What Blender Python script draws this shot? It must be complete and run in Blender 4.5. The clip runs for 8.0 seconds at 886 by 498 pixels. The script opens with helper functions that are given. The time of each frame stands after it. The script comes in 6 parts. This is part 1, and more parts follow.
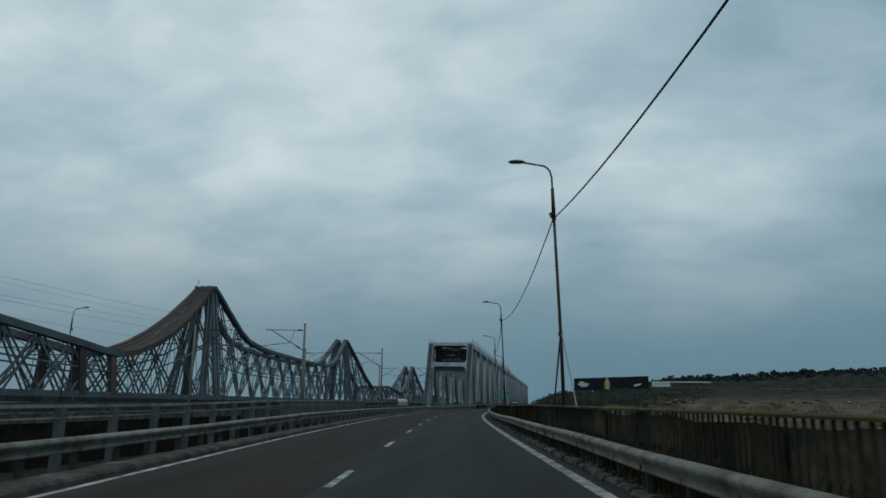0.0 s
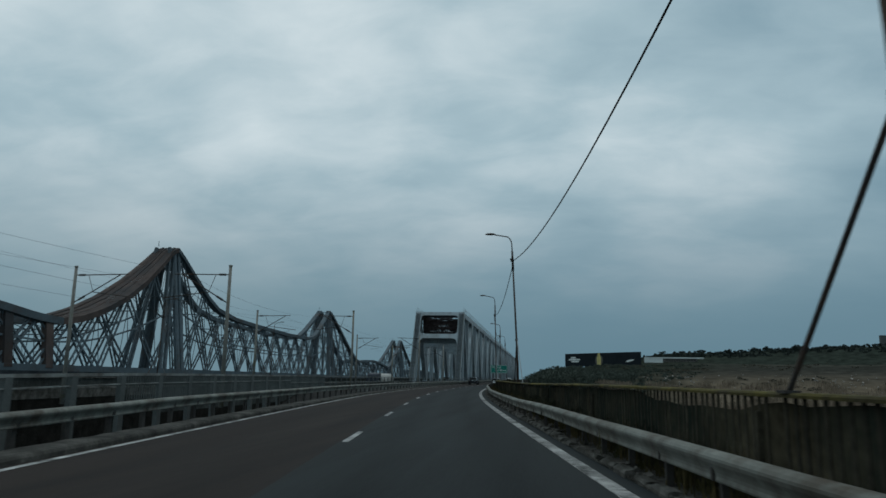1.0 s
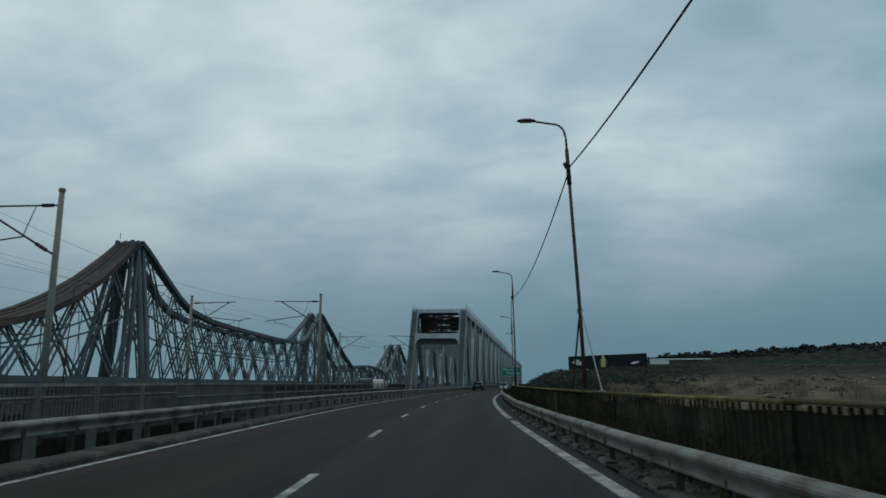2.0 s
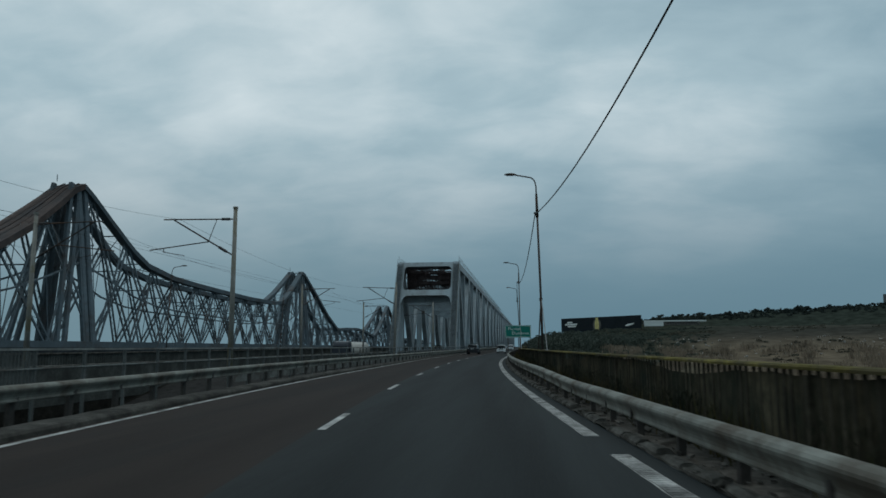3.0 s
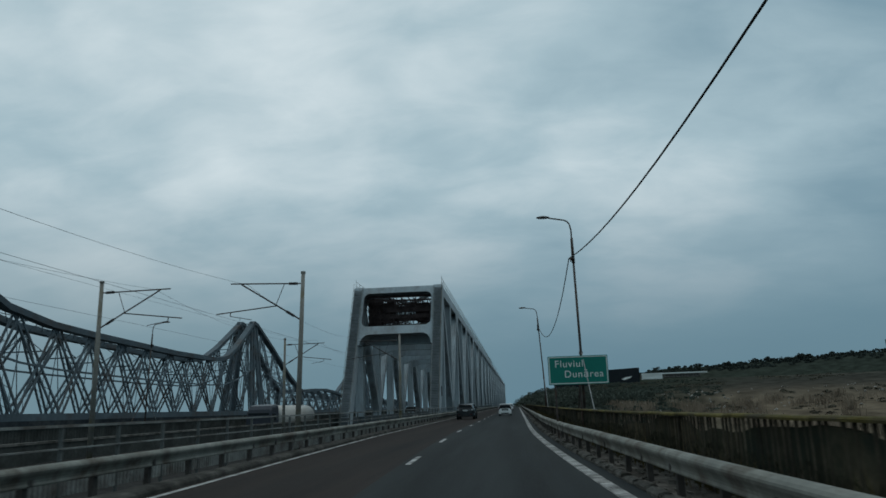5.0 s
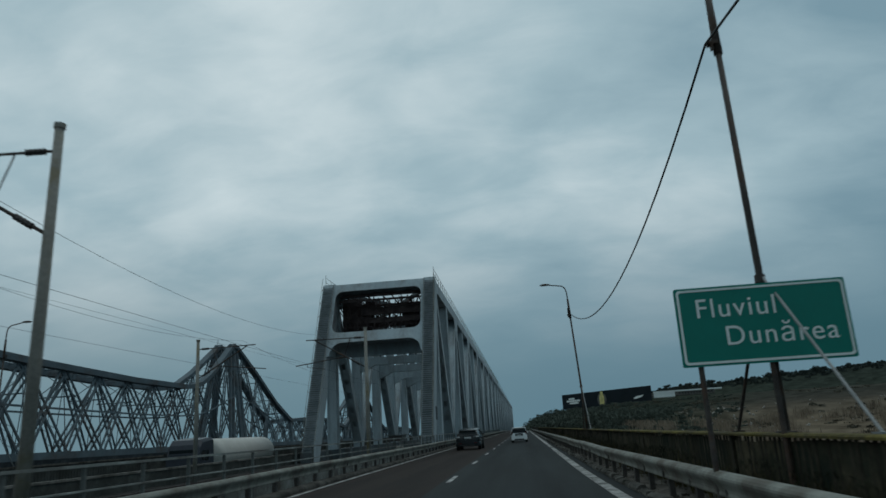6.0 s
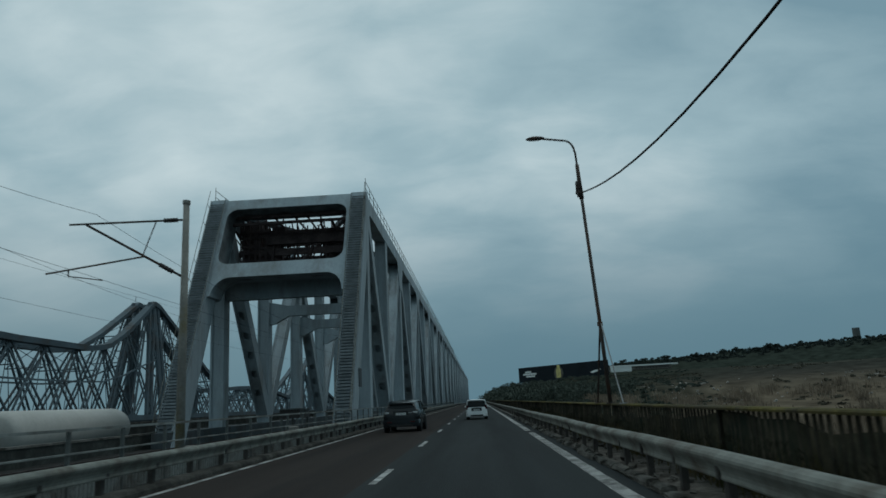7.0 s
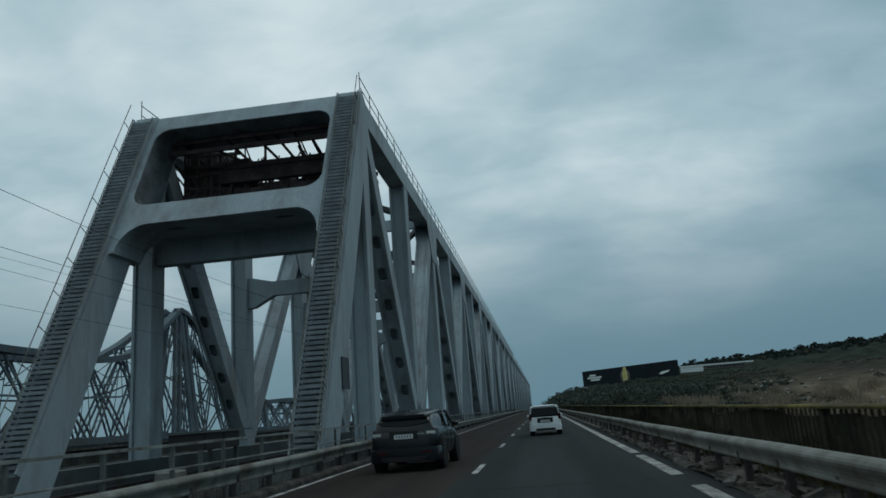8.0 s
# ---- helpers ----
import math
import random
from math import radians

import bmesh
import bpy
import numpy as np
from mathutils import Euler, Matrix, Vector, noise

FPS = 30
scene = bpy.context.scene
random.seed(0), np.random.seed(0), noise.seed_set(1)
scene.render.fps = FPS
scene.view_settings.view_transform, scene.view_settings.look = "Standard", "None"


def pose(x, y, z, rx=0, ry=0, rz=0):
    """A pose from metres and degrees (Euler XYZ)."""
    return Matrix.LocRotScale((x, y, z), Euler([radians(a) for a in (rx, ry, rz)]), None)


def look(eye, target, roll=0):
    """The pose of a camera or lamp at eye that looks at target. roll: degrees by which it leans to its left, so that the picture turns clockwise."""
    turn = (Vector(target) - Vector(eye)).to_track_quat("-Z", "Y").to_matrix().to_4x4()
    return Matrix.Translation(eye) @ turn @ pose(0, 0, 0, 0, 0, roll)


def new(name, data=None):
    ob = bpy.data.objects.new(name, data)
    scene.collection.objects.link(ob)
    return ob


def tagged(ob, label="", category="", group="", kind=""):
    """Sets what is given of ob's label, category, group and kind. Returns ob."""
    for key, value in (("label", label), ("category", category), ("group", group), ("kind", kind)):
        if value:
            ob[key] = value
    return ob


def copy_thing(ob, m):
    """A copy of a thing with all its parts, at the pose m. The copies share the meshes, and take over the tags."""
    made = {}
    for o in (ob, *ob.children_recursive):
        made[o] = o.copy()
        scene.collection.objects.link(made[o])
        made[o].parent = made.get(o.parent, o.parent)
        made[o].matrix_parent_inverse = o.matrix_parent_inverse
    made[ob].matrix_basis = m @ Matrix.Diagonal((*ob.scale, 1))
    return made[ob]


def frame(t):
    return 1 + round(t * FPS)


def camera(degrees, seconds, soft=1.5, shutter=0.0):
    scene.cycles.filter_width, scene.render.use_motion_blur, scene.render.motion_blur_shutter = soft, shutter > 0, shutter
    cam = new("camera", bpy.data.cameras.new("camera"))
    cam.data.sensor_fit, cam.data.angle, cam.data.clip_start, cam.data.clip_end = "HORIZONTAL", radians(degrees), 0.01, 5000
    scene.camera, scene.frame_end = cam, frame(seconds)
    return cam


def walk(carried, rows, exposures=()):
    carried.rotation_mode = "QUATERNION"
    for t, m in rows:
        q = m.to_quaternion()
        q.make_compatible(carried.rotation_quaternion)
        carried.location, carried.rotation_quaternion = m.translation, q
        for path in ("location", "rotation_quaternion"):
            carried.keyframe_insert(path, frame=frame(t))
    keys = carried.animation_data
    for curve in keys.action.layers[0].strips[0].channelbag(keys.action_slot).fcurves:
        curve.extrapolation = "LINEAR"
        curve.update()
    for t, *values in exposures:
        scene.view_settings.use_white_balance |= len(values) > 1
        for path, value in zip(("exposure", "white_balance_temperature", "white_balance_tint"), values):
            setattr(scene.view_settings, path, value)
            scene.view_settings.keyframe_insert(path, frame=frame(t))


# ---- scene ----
cam = camera(63.79, 8.0, soft=1.6, shutter=0.12)
# seconds, place, yaw, pitch, roll
PATH = [
    (0, 12.266, 0.000, 1.424, 8.520, 12.124, 0.724),
    (0.5, 11.047, 8.928, 1.465, 7.304, 10.399, -0.142),
    (1, 9.897, 17.910, 1.455, 7.692, 10.212, 0.928),
    (1.2, 9.364, 21.518, 1.463, 6.911, 10.248, -0.464),
    (2.3, 6.832, 41.501, 1.469, 7.824, 10.687, 0.301),
    (2.5, 6.364, 45.197, 1.463, 7.392, 10.109, 0.793),
    (3, 5.292, 54.426, 1.460, 6.852, 7.705, -0.153),
    (3.5, 4.243, 63.722, 1.448, 6.265, 9.985, -0.994),
    (4, 3.296, 73.176, 1.470, 5.707, 8.345, -2.448),
    (4.2, 2.993, 77.014, 1.477, 6.424, 10.001, -2.748),
    (5.3, 1.286, 98.345, 1.476, 5.149, 12.460, -1.667),
    (5.5, 1.083, 102.190, 1.479, 5.163, 10.695, -2.096),
    (6, 0.665, 111.687, 1.481, 5.458, 14.390, -3.528),
    (6.5, 0.445, 121.445, 1.484, 3.122, 14.268, -4.158),
    (7, 0.320, 131.204, 1.455, 2.271, 12.085, -2.817),
    (7.5, 0.124, 140.462, 1.456, 3.470, 13.160, -2.848),
    (8, -0.000, 149.500, 1.466, 6.792, 12.967, -4.364),
]
walk(cam, [(t, pose(x, y, z, 90 + pitch, 0, yaw) @ pose(0, 0, 0, 0, 0, roll)) for t, x, y, z, yaw, pitch, roll in PATH], [(0, 0.03, 6500, 10), (3.0, 0.03, 6500, 10), (3.5, 0.14, 6500, 10), (4.1, 0.06, 6500, 10), (5.5, 0.05, 6500, 10), (6, -0.06, 6440, 7.5), (7.1, -0.1, 6365, 5), (7.6, 0.0, 6460, 8.5), (8, 0.07, 6450, 8)])

# ---- the line of the road: x of the travelled lane's middle for each y ----
def cx(y):
    if y > 140:
        return 0.1
    if y > 55:
        return 0.1 + 0.12 * (140 - y) ** 2 / 170
    if y > 20:
        u = 55 - y
        return 5.2 + 0.12 * u + 0.017 * u * u / 70
    return 9.7 + 0.137 * (20 - y)


def on(y, l, z):
    """A point l metres to the right of the lane's middle line."""
    c = (cx(y + 0.05) - cx(y - 0.05)) / 0.1
    n = math.hypot(1, c)
    return Vector((cx(y) + l / n, y - l * c / n, z))


def ease(y, a, b):
    u = min(1, max(0, (y - a) / (b - a)))
    return u * u * (3 - 2 * u)


def mix(a, b, u):
    return a + (b - a) * u


def wall_line(y):
    return mix(mix(3.5, 3.84, ease(y, 32, 50)), 4.03, ease(y, 92, 118))


def coping_rise(y):
    return mix(mix(0.14, 0.03, ease(y, 30, 52)), -0.04, ease(y, 95, 115))


def left_line(y):
    return mix(mix(-6.12, -6.55, ease(y, 4, 32)), mix(-5.9, -6.0, ease(y, 116, 136)), ease(y, 70, 112))


def left_rail(y):
    return mix(-8.3, -6.42, ease(y, 60, 135))


def left_fence(y):
    return mix(-9.3, -7.2, ease(y, 60, 135)) + 0.53 * ease(y, 146, 170)


def railway_edge(y):
    return min(-7.3, on(y, left_fence(y), 0).x - 0.3) if y < 171 else -8.2


def shade_trough_drop(y):
    """Depth of an added trough between the girders before the truss spans; makes shade."""
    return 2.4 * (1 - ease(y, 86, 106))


# ---- sky and light ----
def build_world():
    w = bpy.data.worlds.new("sky")
    scene.world = w
    w.use_nodes = True
    nt = w.node_tree
    N, L = nt.nodes, nt.links
    bg = N["Background"]
    sky = N.new("ShaderNodeTexSky")
    sky.sky_type, sky.sun_disc = "NISHITA", False
    sky.sun_elevation, sky.sun_rotation = radians(67), radians(71)
    sky.dust_density, sky.ozone_density = 3.0, 2.0
    co = N.new("ShaderNodeTexCoord")
    sep = N.new("ShaderNodeSeparateXYZ")
    L.new(co.outputs["Generated"], sep.inputs[0])

    def m(op, a, b=None, clamp=False):
        n = N.new("ShaderNodeMath")
        n.operation, n.use_clamp = op, clamp
        for i, v in enumerate((a, b)):
            if v is None:
                continue
            if isinstance(v, (int, float)):
                n.inputs[i].default_value = v
            else:
                L.new(v, n.inputs[i])
        return n.outputs[0]

    up = m("MAXIMUM", sep.outputs[2], 0.0)
    den = m("ADD", up, 0.34)
    comb = N.new("ShaderNodeCombineXYZ")
    L.new(m("DIVIDE", sep.outputs[0], den), comb.inputs[0])
    L.new(m("DIVIDE", sep.outputs[1], den), comb.inputs[1])

    def noise_node(scale, detail, rough, shift, distort=0.0):
        mp = N.new("ShaderNodeMapping")
        mp.inputs["Scale"].default_value = (1.0, 1.0, 1.0) if scale < 3 else (0.7, 1.15, 1.0)
        mp.inputs["Location"].default_value = shift
        L.new(comb.outputs[0], mp.inputs[0])
        n = N.new("ShaderNodeTexNoise")
        n.inputs["Scale"].default_value, n.inputs["Detail"].default_value = scale, detail
        n.inputs["Roughness"].default_value, n.inputs["Distortion"].default_value = rough, distort
        L.new(mp.outputs[0], n.inputs["Vector"])
        return n.outputs["Fac"]

    big = noise_node(1.7, 3, 0.45, SKY_SHIFT, 0.3)
    fine = noise_node(6.5, 6, 0.56, (3.1, 1.7, 0), 0.3)
    field = m("ADD", m("MULTIPLY", big, 0.73), m("MULTIPLY", fine, 0.27))
    # the sheet is thinnest ahead and up to the left, thickest to the right
    dot = N.new("ShaderNodeVectorMath")
    dot.operation = "DOT_PRODUCT"
    L.new(co.outputs["Generated"], dot.inputs[0])
    dot.inputs[1].default_value = Vector((0.13, 0.86, 0.50)).normalized()
    thin = m("POWER", m("MAXIMUM", dot.outputs["Value"], 0.0), 13.0)
    field = m("ADD", field, m("MULTIPLY", thin, 0.135))
    field = m("ADD", field, m("MULTIPLY", sep.outputs[0], -0.18))
    heavy = N.new("ShaderNodeVectorMath")
    heavy.operation = "DOT_PRODUCT"
    L.new(co.outputs["Generated"], heavy.inputs[0])
    heavy.inputs[1].default_value = Vector((0.58, 0.69, 0.44)).normalized()
    field = m("ADD", field, m("MULTIPLY", m("POWER", m("MAXIMUM", heavy.outputs["Value"], 0.0), 24.0), -0.23))
    ramp = N.new("ShaderNodeValToRGB")
    L.new(field, ramp.inputs[0])
    e = ramp.color_ramp.elements
    e[0].position, e[0].color = 0.30, SKY_DARK
    e[1].position, e[1].color = 0.72, SKY_LIGHT
    mid = ramp.color_ramp.elements.new(0.51)
    mid.color = SKY_MID
    # towards the horizon the cloud sheet thickens to an even blue-grey
    low = N.new("ShaderNodeMapRange")
    low.inputs["From Min"].default_value, low.inputs["From Max"].default_value = 0.03, 0.34
    low.interpolation_type = "SMOOTHSTEP"
    L.new(sep.outputs[2], low.inputs["Value"])
    mx = N.new("ShaderNodeMix")
    mx.data_type = "RGBA"
    L.new(low.outputs[0], mx.inputs[0])
    # low down the haze is paler over the river than over the land
    river = N.new("ShaderNodeMapRange")
    river.inputs["From Min"].default_value, river.inputs["From Max"].default_value = 0.05, -0.5
    L.new(sep.outputs[0], river.inputs["Value"])
    low_mix = N.new("ShaderNodeMix")
    low_mix.data_type = "RGBA"
    L.new(river.outputs[0], low_mix.inputs[0])
    low_mix.inputs[6].default_value, low_mix.inputs[7].default_value = SKY_LOW, SKY_RIVER
    L.new(low_mix.outputs[2], mx.inputs[6])
    L.new(ramp.outputs[0], mx.inputs[7])
    # a little of the clear sky shines through the sheet
    mul = N.new("ShaderNodeMix")
    mul.data_type = "RGBA"
    mul.blend_type = "ADD"
    mul.inputs[0].default_value = 0.004
    L.new(mx.outputs[2], mul.inputs[6])
    L.new(sky.outputs[0], mul.inputs[7])
    L.new(mul.outputs[2], bg.inputs[0])
    bg.inputs[1].default_value = SKY_POWER


SKY_SHIFT = (0.4, -0.2, 0)
SKY_DARK, SKY_MID, SKY_LIGHT, SKY_LOW = (0.19, 0.305, 0.37, 1), (0.35, 0.475, 0.53, 1), (0.62, 0.71, 0.74, 1), (0.116, 0.213, 0.272, 1)
SKY_RIVER = (0.146, 0.240, 0.288, 1)
SKY_POWER = 1.0
build_world()
sun = new("sun", bpy.data.lights.new("sun", "SUN"))
sun.data.energy, sun.data.angle, sun.data.color = 0.5, radians(25), (1.0, 0.98, 0.95)
sun.matrix_world = look((120, 40, 300), (0, 0, 0))


# ---- materials ----
def mat(name, base, rough=0.8, metal=0.0, vary=0.25, scale=2.0, fine=30.0, bump=0.15, stain=None, stain_amount=0.4, stretch=(1, 1, 1), per_object=0.0, spec=0.25):
    """A surface with colour variation at two scales, a fine relief and, where given, stains of another colour."""
    ma = bpy.data.materials.new(name)
    ma.use_nodes = True
    nt = ma.node_tree
    N, L = nt.nodes, nt.links
    b = N["Principled BSDF"]
    co = N.new("ShaderNodeTexCoord")
    geo = N.new("ShaderNodeNewGeometry")
    mp = N.new("ShaderNodeMapping")
    mp.inputs["Scale"].default_value = stretch
    L.new(geo.outputs["Position"], mp.inputs[0])

    def nz(s, d, r=0.6):
        n = N.new("ShaderNodeTexNoise")
        n.inputs["Scale"].default_value, n.inputs["Detail"].default_value, n.inputs["Roughness"].default_value = s, d, r
        L.new(mp.outputs[0], n.inputs["Vector"])
        return n.outputs["Fac"]

    a, f = nz(scale, 4), nz(fine, 3)
    r1 = N.new("ShaderNodeMapRange")
    r1.inputs["From Min"].default_value, r1.inputs["From Max"].default_value = 0.3, 0.7
    r1.inputs["To Min"].default_value, r1.inputs["To Max"].default_value = 1 - vary, 1 + vary
    L.new(a, r1.inputs[0])
    r2 = N.new("ShaderNodeMapRange")
    r2.inputs["From Min"].default_value, r2.inputs["From Max"].default_value = 0.3, 0.7
    r2.inputs["To Min"].default_value, r2.inputs["To Max"].default_value = 1 - vary * 0.6, 1 + vary * 0.6
    L.new(f, r2.inputs[0])
    mu = N.new("ShaderNodeMath")
    mu.operation = "MULTIPLY"
    L.new(r1.outputs[0], mu.inputs[0])
    L.new(r2.outputs[0], mu.inputs[1])
    val = mu.outputs[0]
    if per_object:
        oi = N.new("ShaderNodeObjectInfo")
        r3 = N.new("ShaderNodeMapRange")
        r3.inputs["To Min"].default_value, r3.inputs["To Max"].default_value = 1 - per_object, 1 + per_object
        L.new(oi.outputs["Random"], r3.inputs[0])
        m2 = N.new("ShaderNodeMath")
        m2.operation = "MULTIPLY"
        L.new(val, m2.inputs[0])
        L.new(r3.outputs[0], m2.inputs[1])
        val = m2.outputs[0]
    hv = N.new("ShaderNodeVectorMath")
    hv.operation = "SCALE"
    hv.inputs[0].default_value = base[:3]
    L.new(val, hv.inputs["Scale"])
    col = hv.outputs[0]
    if stain:
        s = nz(scale * 0.7 + 0.11, 6, 0.7)
        rs = N.new("ShaderNodeMapRange")
        rs.inputs["From Min"].default_value, rs.inputs["From Max"].default_value = 0.62 - 0.25 * stain_amount, 0.72 - 0.1 * stain_amount
        L.new(s, rs.inputs[0])
        mx = N.new("ShaderNodeMix")
        mx.data_type = "RGBA"
        L.new(rs.outputs[0], mx.inputs[0])
        L.new(col, mx.inputs[6])
        mx.inputs[7].default_value = (*stain[:3], 1)
        col = mx.outputs[2]
    L.new(col, b.inputs["Base Color"])
    rr = N.new("ShaderNodeMapRange")
    rr.inputs["To Min"].default_value, rr.inputs["To Max"].default_value = max(0.05, rough - 0.12), min(1, rough + 0.12)
    L.new(f, rr.inputs[0])
    L.new(rr.outputs[0], b.inputs["Roughness"])
    b.inputs["Metallic"].default_value = metal
    b.inputs["Specular IOR Level"].default_value = spec
    if bump:
        bp = N.new("ShaderNodeBump")
        bp.inputs["Strength"].default_value, bp.inputs["Distance"].default_value = bump, 0.02
        L.new(f, bp.inputs["Height"])
        L.new(bp.outputs[0], b.inputs["Normal"])
    return ma


def glass_mat(name, tint):
    ma = bpy.data.materials.new(name)
    ma.use_nodes = True
    b = ma.node_tree.nodes["Principled BSDF"]
    b.inputs["Base Color"].default_value = (*tint, 1)
    b.inputs["Roughness"].default_value = 0.06
    b.inputs["IOR"].default_value = 1.33
    b.inputs["Specular IOR Level"].default_value = 0.2
    return ma


def land_cover():
    """Dry grass low on the slope, brown scrub above it, dark green cover towards the top; patchy throughout."""
    ma = bpy.data.materials.new("dry_field")
    ma.use_nodes = True
    nt = ma.node_tree
    N, L = nt.nodes, nt.links
    b = N["Principled BSDF"]
    geo = N.new("ShaderNodeNewGeometry")
    sep = N.new("ShaderNodeSeparateXYZ")
    L.new(geo.outputs["Position"], sep.inputs[0])

    def nz(scale, stretch, detail=6):
        mp = N.new("ShaderNodeMapping")
        mp.inputs["Scale"].default_value = stretch
        L.new(geo.outputs["Position"], mp.inputs[0])
        n = N.new("ShaderNodeTexNoise")
        n.inputs["Scale"].default_value, n.inputs["Detail"].default_value, n.inputs["Roughness"].default_value = scale, detail, 0.65
        L.new(mp.outputs[0], n.inputs["Vector"])
        return n.outputs["Fac"]

    def m(op, a, b_):
        n = N.new("ShaderNodeMath")
        n.operation = op
        for i, v in enumerate((a, b_)):
            if isinstance(v, (int, float)):
                n.inputs[i].default_value = v
            else:
                L.new(v, n.inputs[i])
        return n.outputs[0]

    h = m("ADD", sep.outputs[2], m("MULTIPLY", m("SUBTRACT", nz(0.02, (1, 1, 1)), 0.5), 6.0))
    mr = N.new("ShaderNodeMapRange")
    mr.inputs["From Min"].default_value, mr.inputs["From Max"].default_value = -16, 40
    L.new(h, mr.inputs[0])
    ramp = N.new("ShaderNodeValToRGB")
    L.new(mr.outputs[0], ramp.inputs[0])
    e = ramp.color_ramp.elements
    e[0].position, e[0].color = 0.0, (0.108, 0.090, 0.066, 1)
    e[1].position, e[1].color = 1.0, (0.029, 0.036, 0.030, 1)
    for p, c in ((0.26, (0.118, 0.096, 0.070, 1)), (0.33, (0.094, 0.079, 0.060, 1)), (0.40, (0.057, 0.053, 0.044, 1)), (0.47, (0.040, 0.040, 0.034, 1)), (0.58, (0.044, 0.045, 0.038, 1)), (0.635, (0.056, 0.055, 0.046, 1)), (0.655, (0.031, 0.038, 0.031, 1))):
        k = e.new(p)
        k.color = c
    fine = nz(0.12, (1, 1, 1), 6)
    r2 = N.new("ShaderNodeMapRange")
    r2.inputs["From Min"].default_value, r2.inputs["From Max"].default_value = 0.3, 0.7
    r2.inputs["To Min"].default_value, r2.inputs["To Max"].default_value = 0.5, 1.45
    L.new(fine, r2.inputs[0])
    sc = N.new("ShaderNodeVectorMath")
    sc.operation = "SCALE"
    # dark green scrub wood covers the shoulder of the hill on the river side
    edge = m("ADD", m("DIVIDE", sep.outputs[0], m("ADD", sep.outputs[1], -80.0)), m("MULTIPLY", m("SUBTRACT", nz(0.012, (1, 1, 1)), 0.5), 0.22))
    wood = N.new("ShaderNodeMapRange")
    wood.inputs["From Min"].default_value, wood.inputs["From Max"].default_value = 0.30, 0.16
    L.new(edge, wood.inputs[0])
    north = N.new("ShaderNodeMapRange")
    north.inputs["From Min"].default_value, north.inputs["From Max"].default_value = 230, 300
    L.new(m("ADD", sep.outputs[1], m("MULTIPLY", nz(0.02, (1, 1, 1)), 60.0)), north.inputs[0])
    cover = N.new("ShaderNodeMix")
    cover.data_type = "RGBA"
    L.new(m("MULTIPLY", wood.outputs[0], north.outputs[0]), cover.inputs[0])
    L.new(ramp.outputs[0], cover.inputs[6])
    cover.inputs[7].default_value = (0.030, 0.035, 0.027, 1)
    L.new(cover.outputs[2], sc.inputs[0])
    L.new(r2.outputs[0], sc.inputs["Scale"])
    L.new(sc.outputs[0], b.inputs["Base Color"])
    b.inputs["Roughness"].default_value = 1.0
    b.inputs["Specular IOR Level"].default_value = 0.0
    return ma


ASPHALT = mat("asphalt", (0.0222, 0.0257, 0.0262), 0.88, vary=0.2, scale=0.8, fine=40, bump=0.25, stain=(0.016, 0.0175, 0.0178), stain_amount=0.7, stretch=(1, 0.05, 1), spec=0.12)
ASPHALT_BROWN = mat("brown_asphalt", (0.0290, 0.0226, 0.0197), 0.87, vary=0.18, scale=0.7, fine=40, bump=0.25, stain=(0.018, 0.0165, 0.0155), stain_amount=0.6, stretch=(1, 0.05, 1), spec=0.08)
PAINT = mat("road_paint", (0.40, 0.40, 0.385), 0.75, vary=0.3, scale=1.5, fine=25, stain=(0.085, 0.085, 0.082), stain_amount=0.8, spec=0.2)
PAINT_FILM = mat("worn_road_paint", (0.31, 0.308, 0.292), 0.8, vary=0.4, scale=2.5, fine=30, stain=(0.05, 0.05, 0.048), stain_amount=0.75, spec=0.15)
CONCRETE = mat("concrete", (0.15, 0.145, 0.132), 0.9, vary=0.3, scale=1.2, fine=22, bump=0.5, stain=(0.05, 0.047, 0.04), stain_amount=0.8, spec=0.12)
GALV = mat("galvanised_steel", (0.172, 0.178, 0.158), 0.75, 0.0, vary=0.28, scale=1.3, fine=18, bump=0.08, stain=(0.075, 0.064, 0.05), stain_amount=0.75, spec=0.2)
POSTMETAL = mat("dull_post_metal", (0.055, 0.05, 0.045), 0.65, 0.4, vary=0.3, scale=2, fine=14)
MOSS = mat("mossy_coping", (0.112, 0.095, 0.032), 0.95, vary=0.55, scale=1.1, fine=14, bump=0.8, per_object=0.3, stain=(0.062, 0.054, 0.036), stain_amount=0.95, spec=0.05)
DARKWALL = mat("weathered_parapet", (0.056, 0.050, 0.036), 0.95, vary=0.5, scale=1.1, fine=9, bump=0.6, stain=(0.015, 0.015, 0.012), stain_amount=0.9, per_object=0.25, spec=0.06)
STEEL = mat("grey_bridge_paint", (0.285, 0.338, 0.365), 0.6, vary=0.13, scale=0.6, fine=10, bump=0.06, stain=(0.20, 0.215, 0.215), stain_amount=0.6, stretch=(1, 1, 0.22), per_object=0.08)
# Darker copy of the bridge paint; the window lining's shade is in the colour
LINING_SHADE = mat("shaded_bridge_paint", (0.15, 0.172, 0.183), 0.75, vary=0.25, scale=0.7, fine=9, bump=0.06, stain=(0.07, 0.07, 0.07), stain_amount=0.8, spec=0.1)
# Darker bridge paint for bottom chords, floor beams, top braces and inspection plate
STEEL_DARK = mat("dark_bridge_paint", (0.058, 0.068, 0.073), 0.7, vary=0.22, scale=0.8, fine=14, stain=(0.05, 0.044, 0.04), stain_amount=0.5, spec=0.2)
TREAD = mat("stair_steel", (0.175, 0.195, 0.205), 0.7, 0.0, vary=0.3, scale=2, fine=16, per_object=0.15)
RUST = mat("rusty_steel", (0.056, 0.043, 0.042), 0.85, vary=0.4, scale=1.5, fine=12, bump=0.3, spec=0.1)
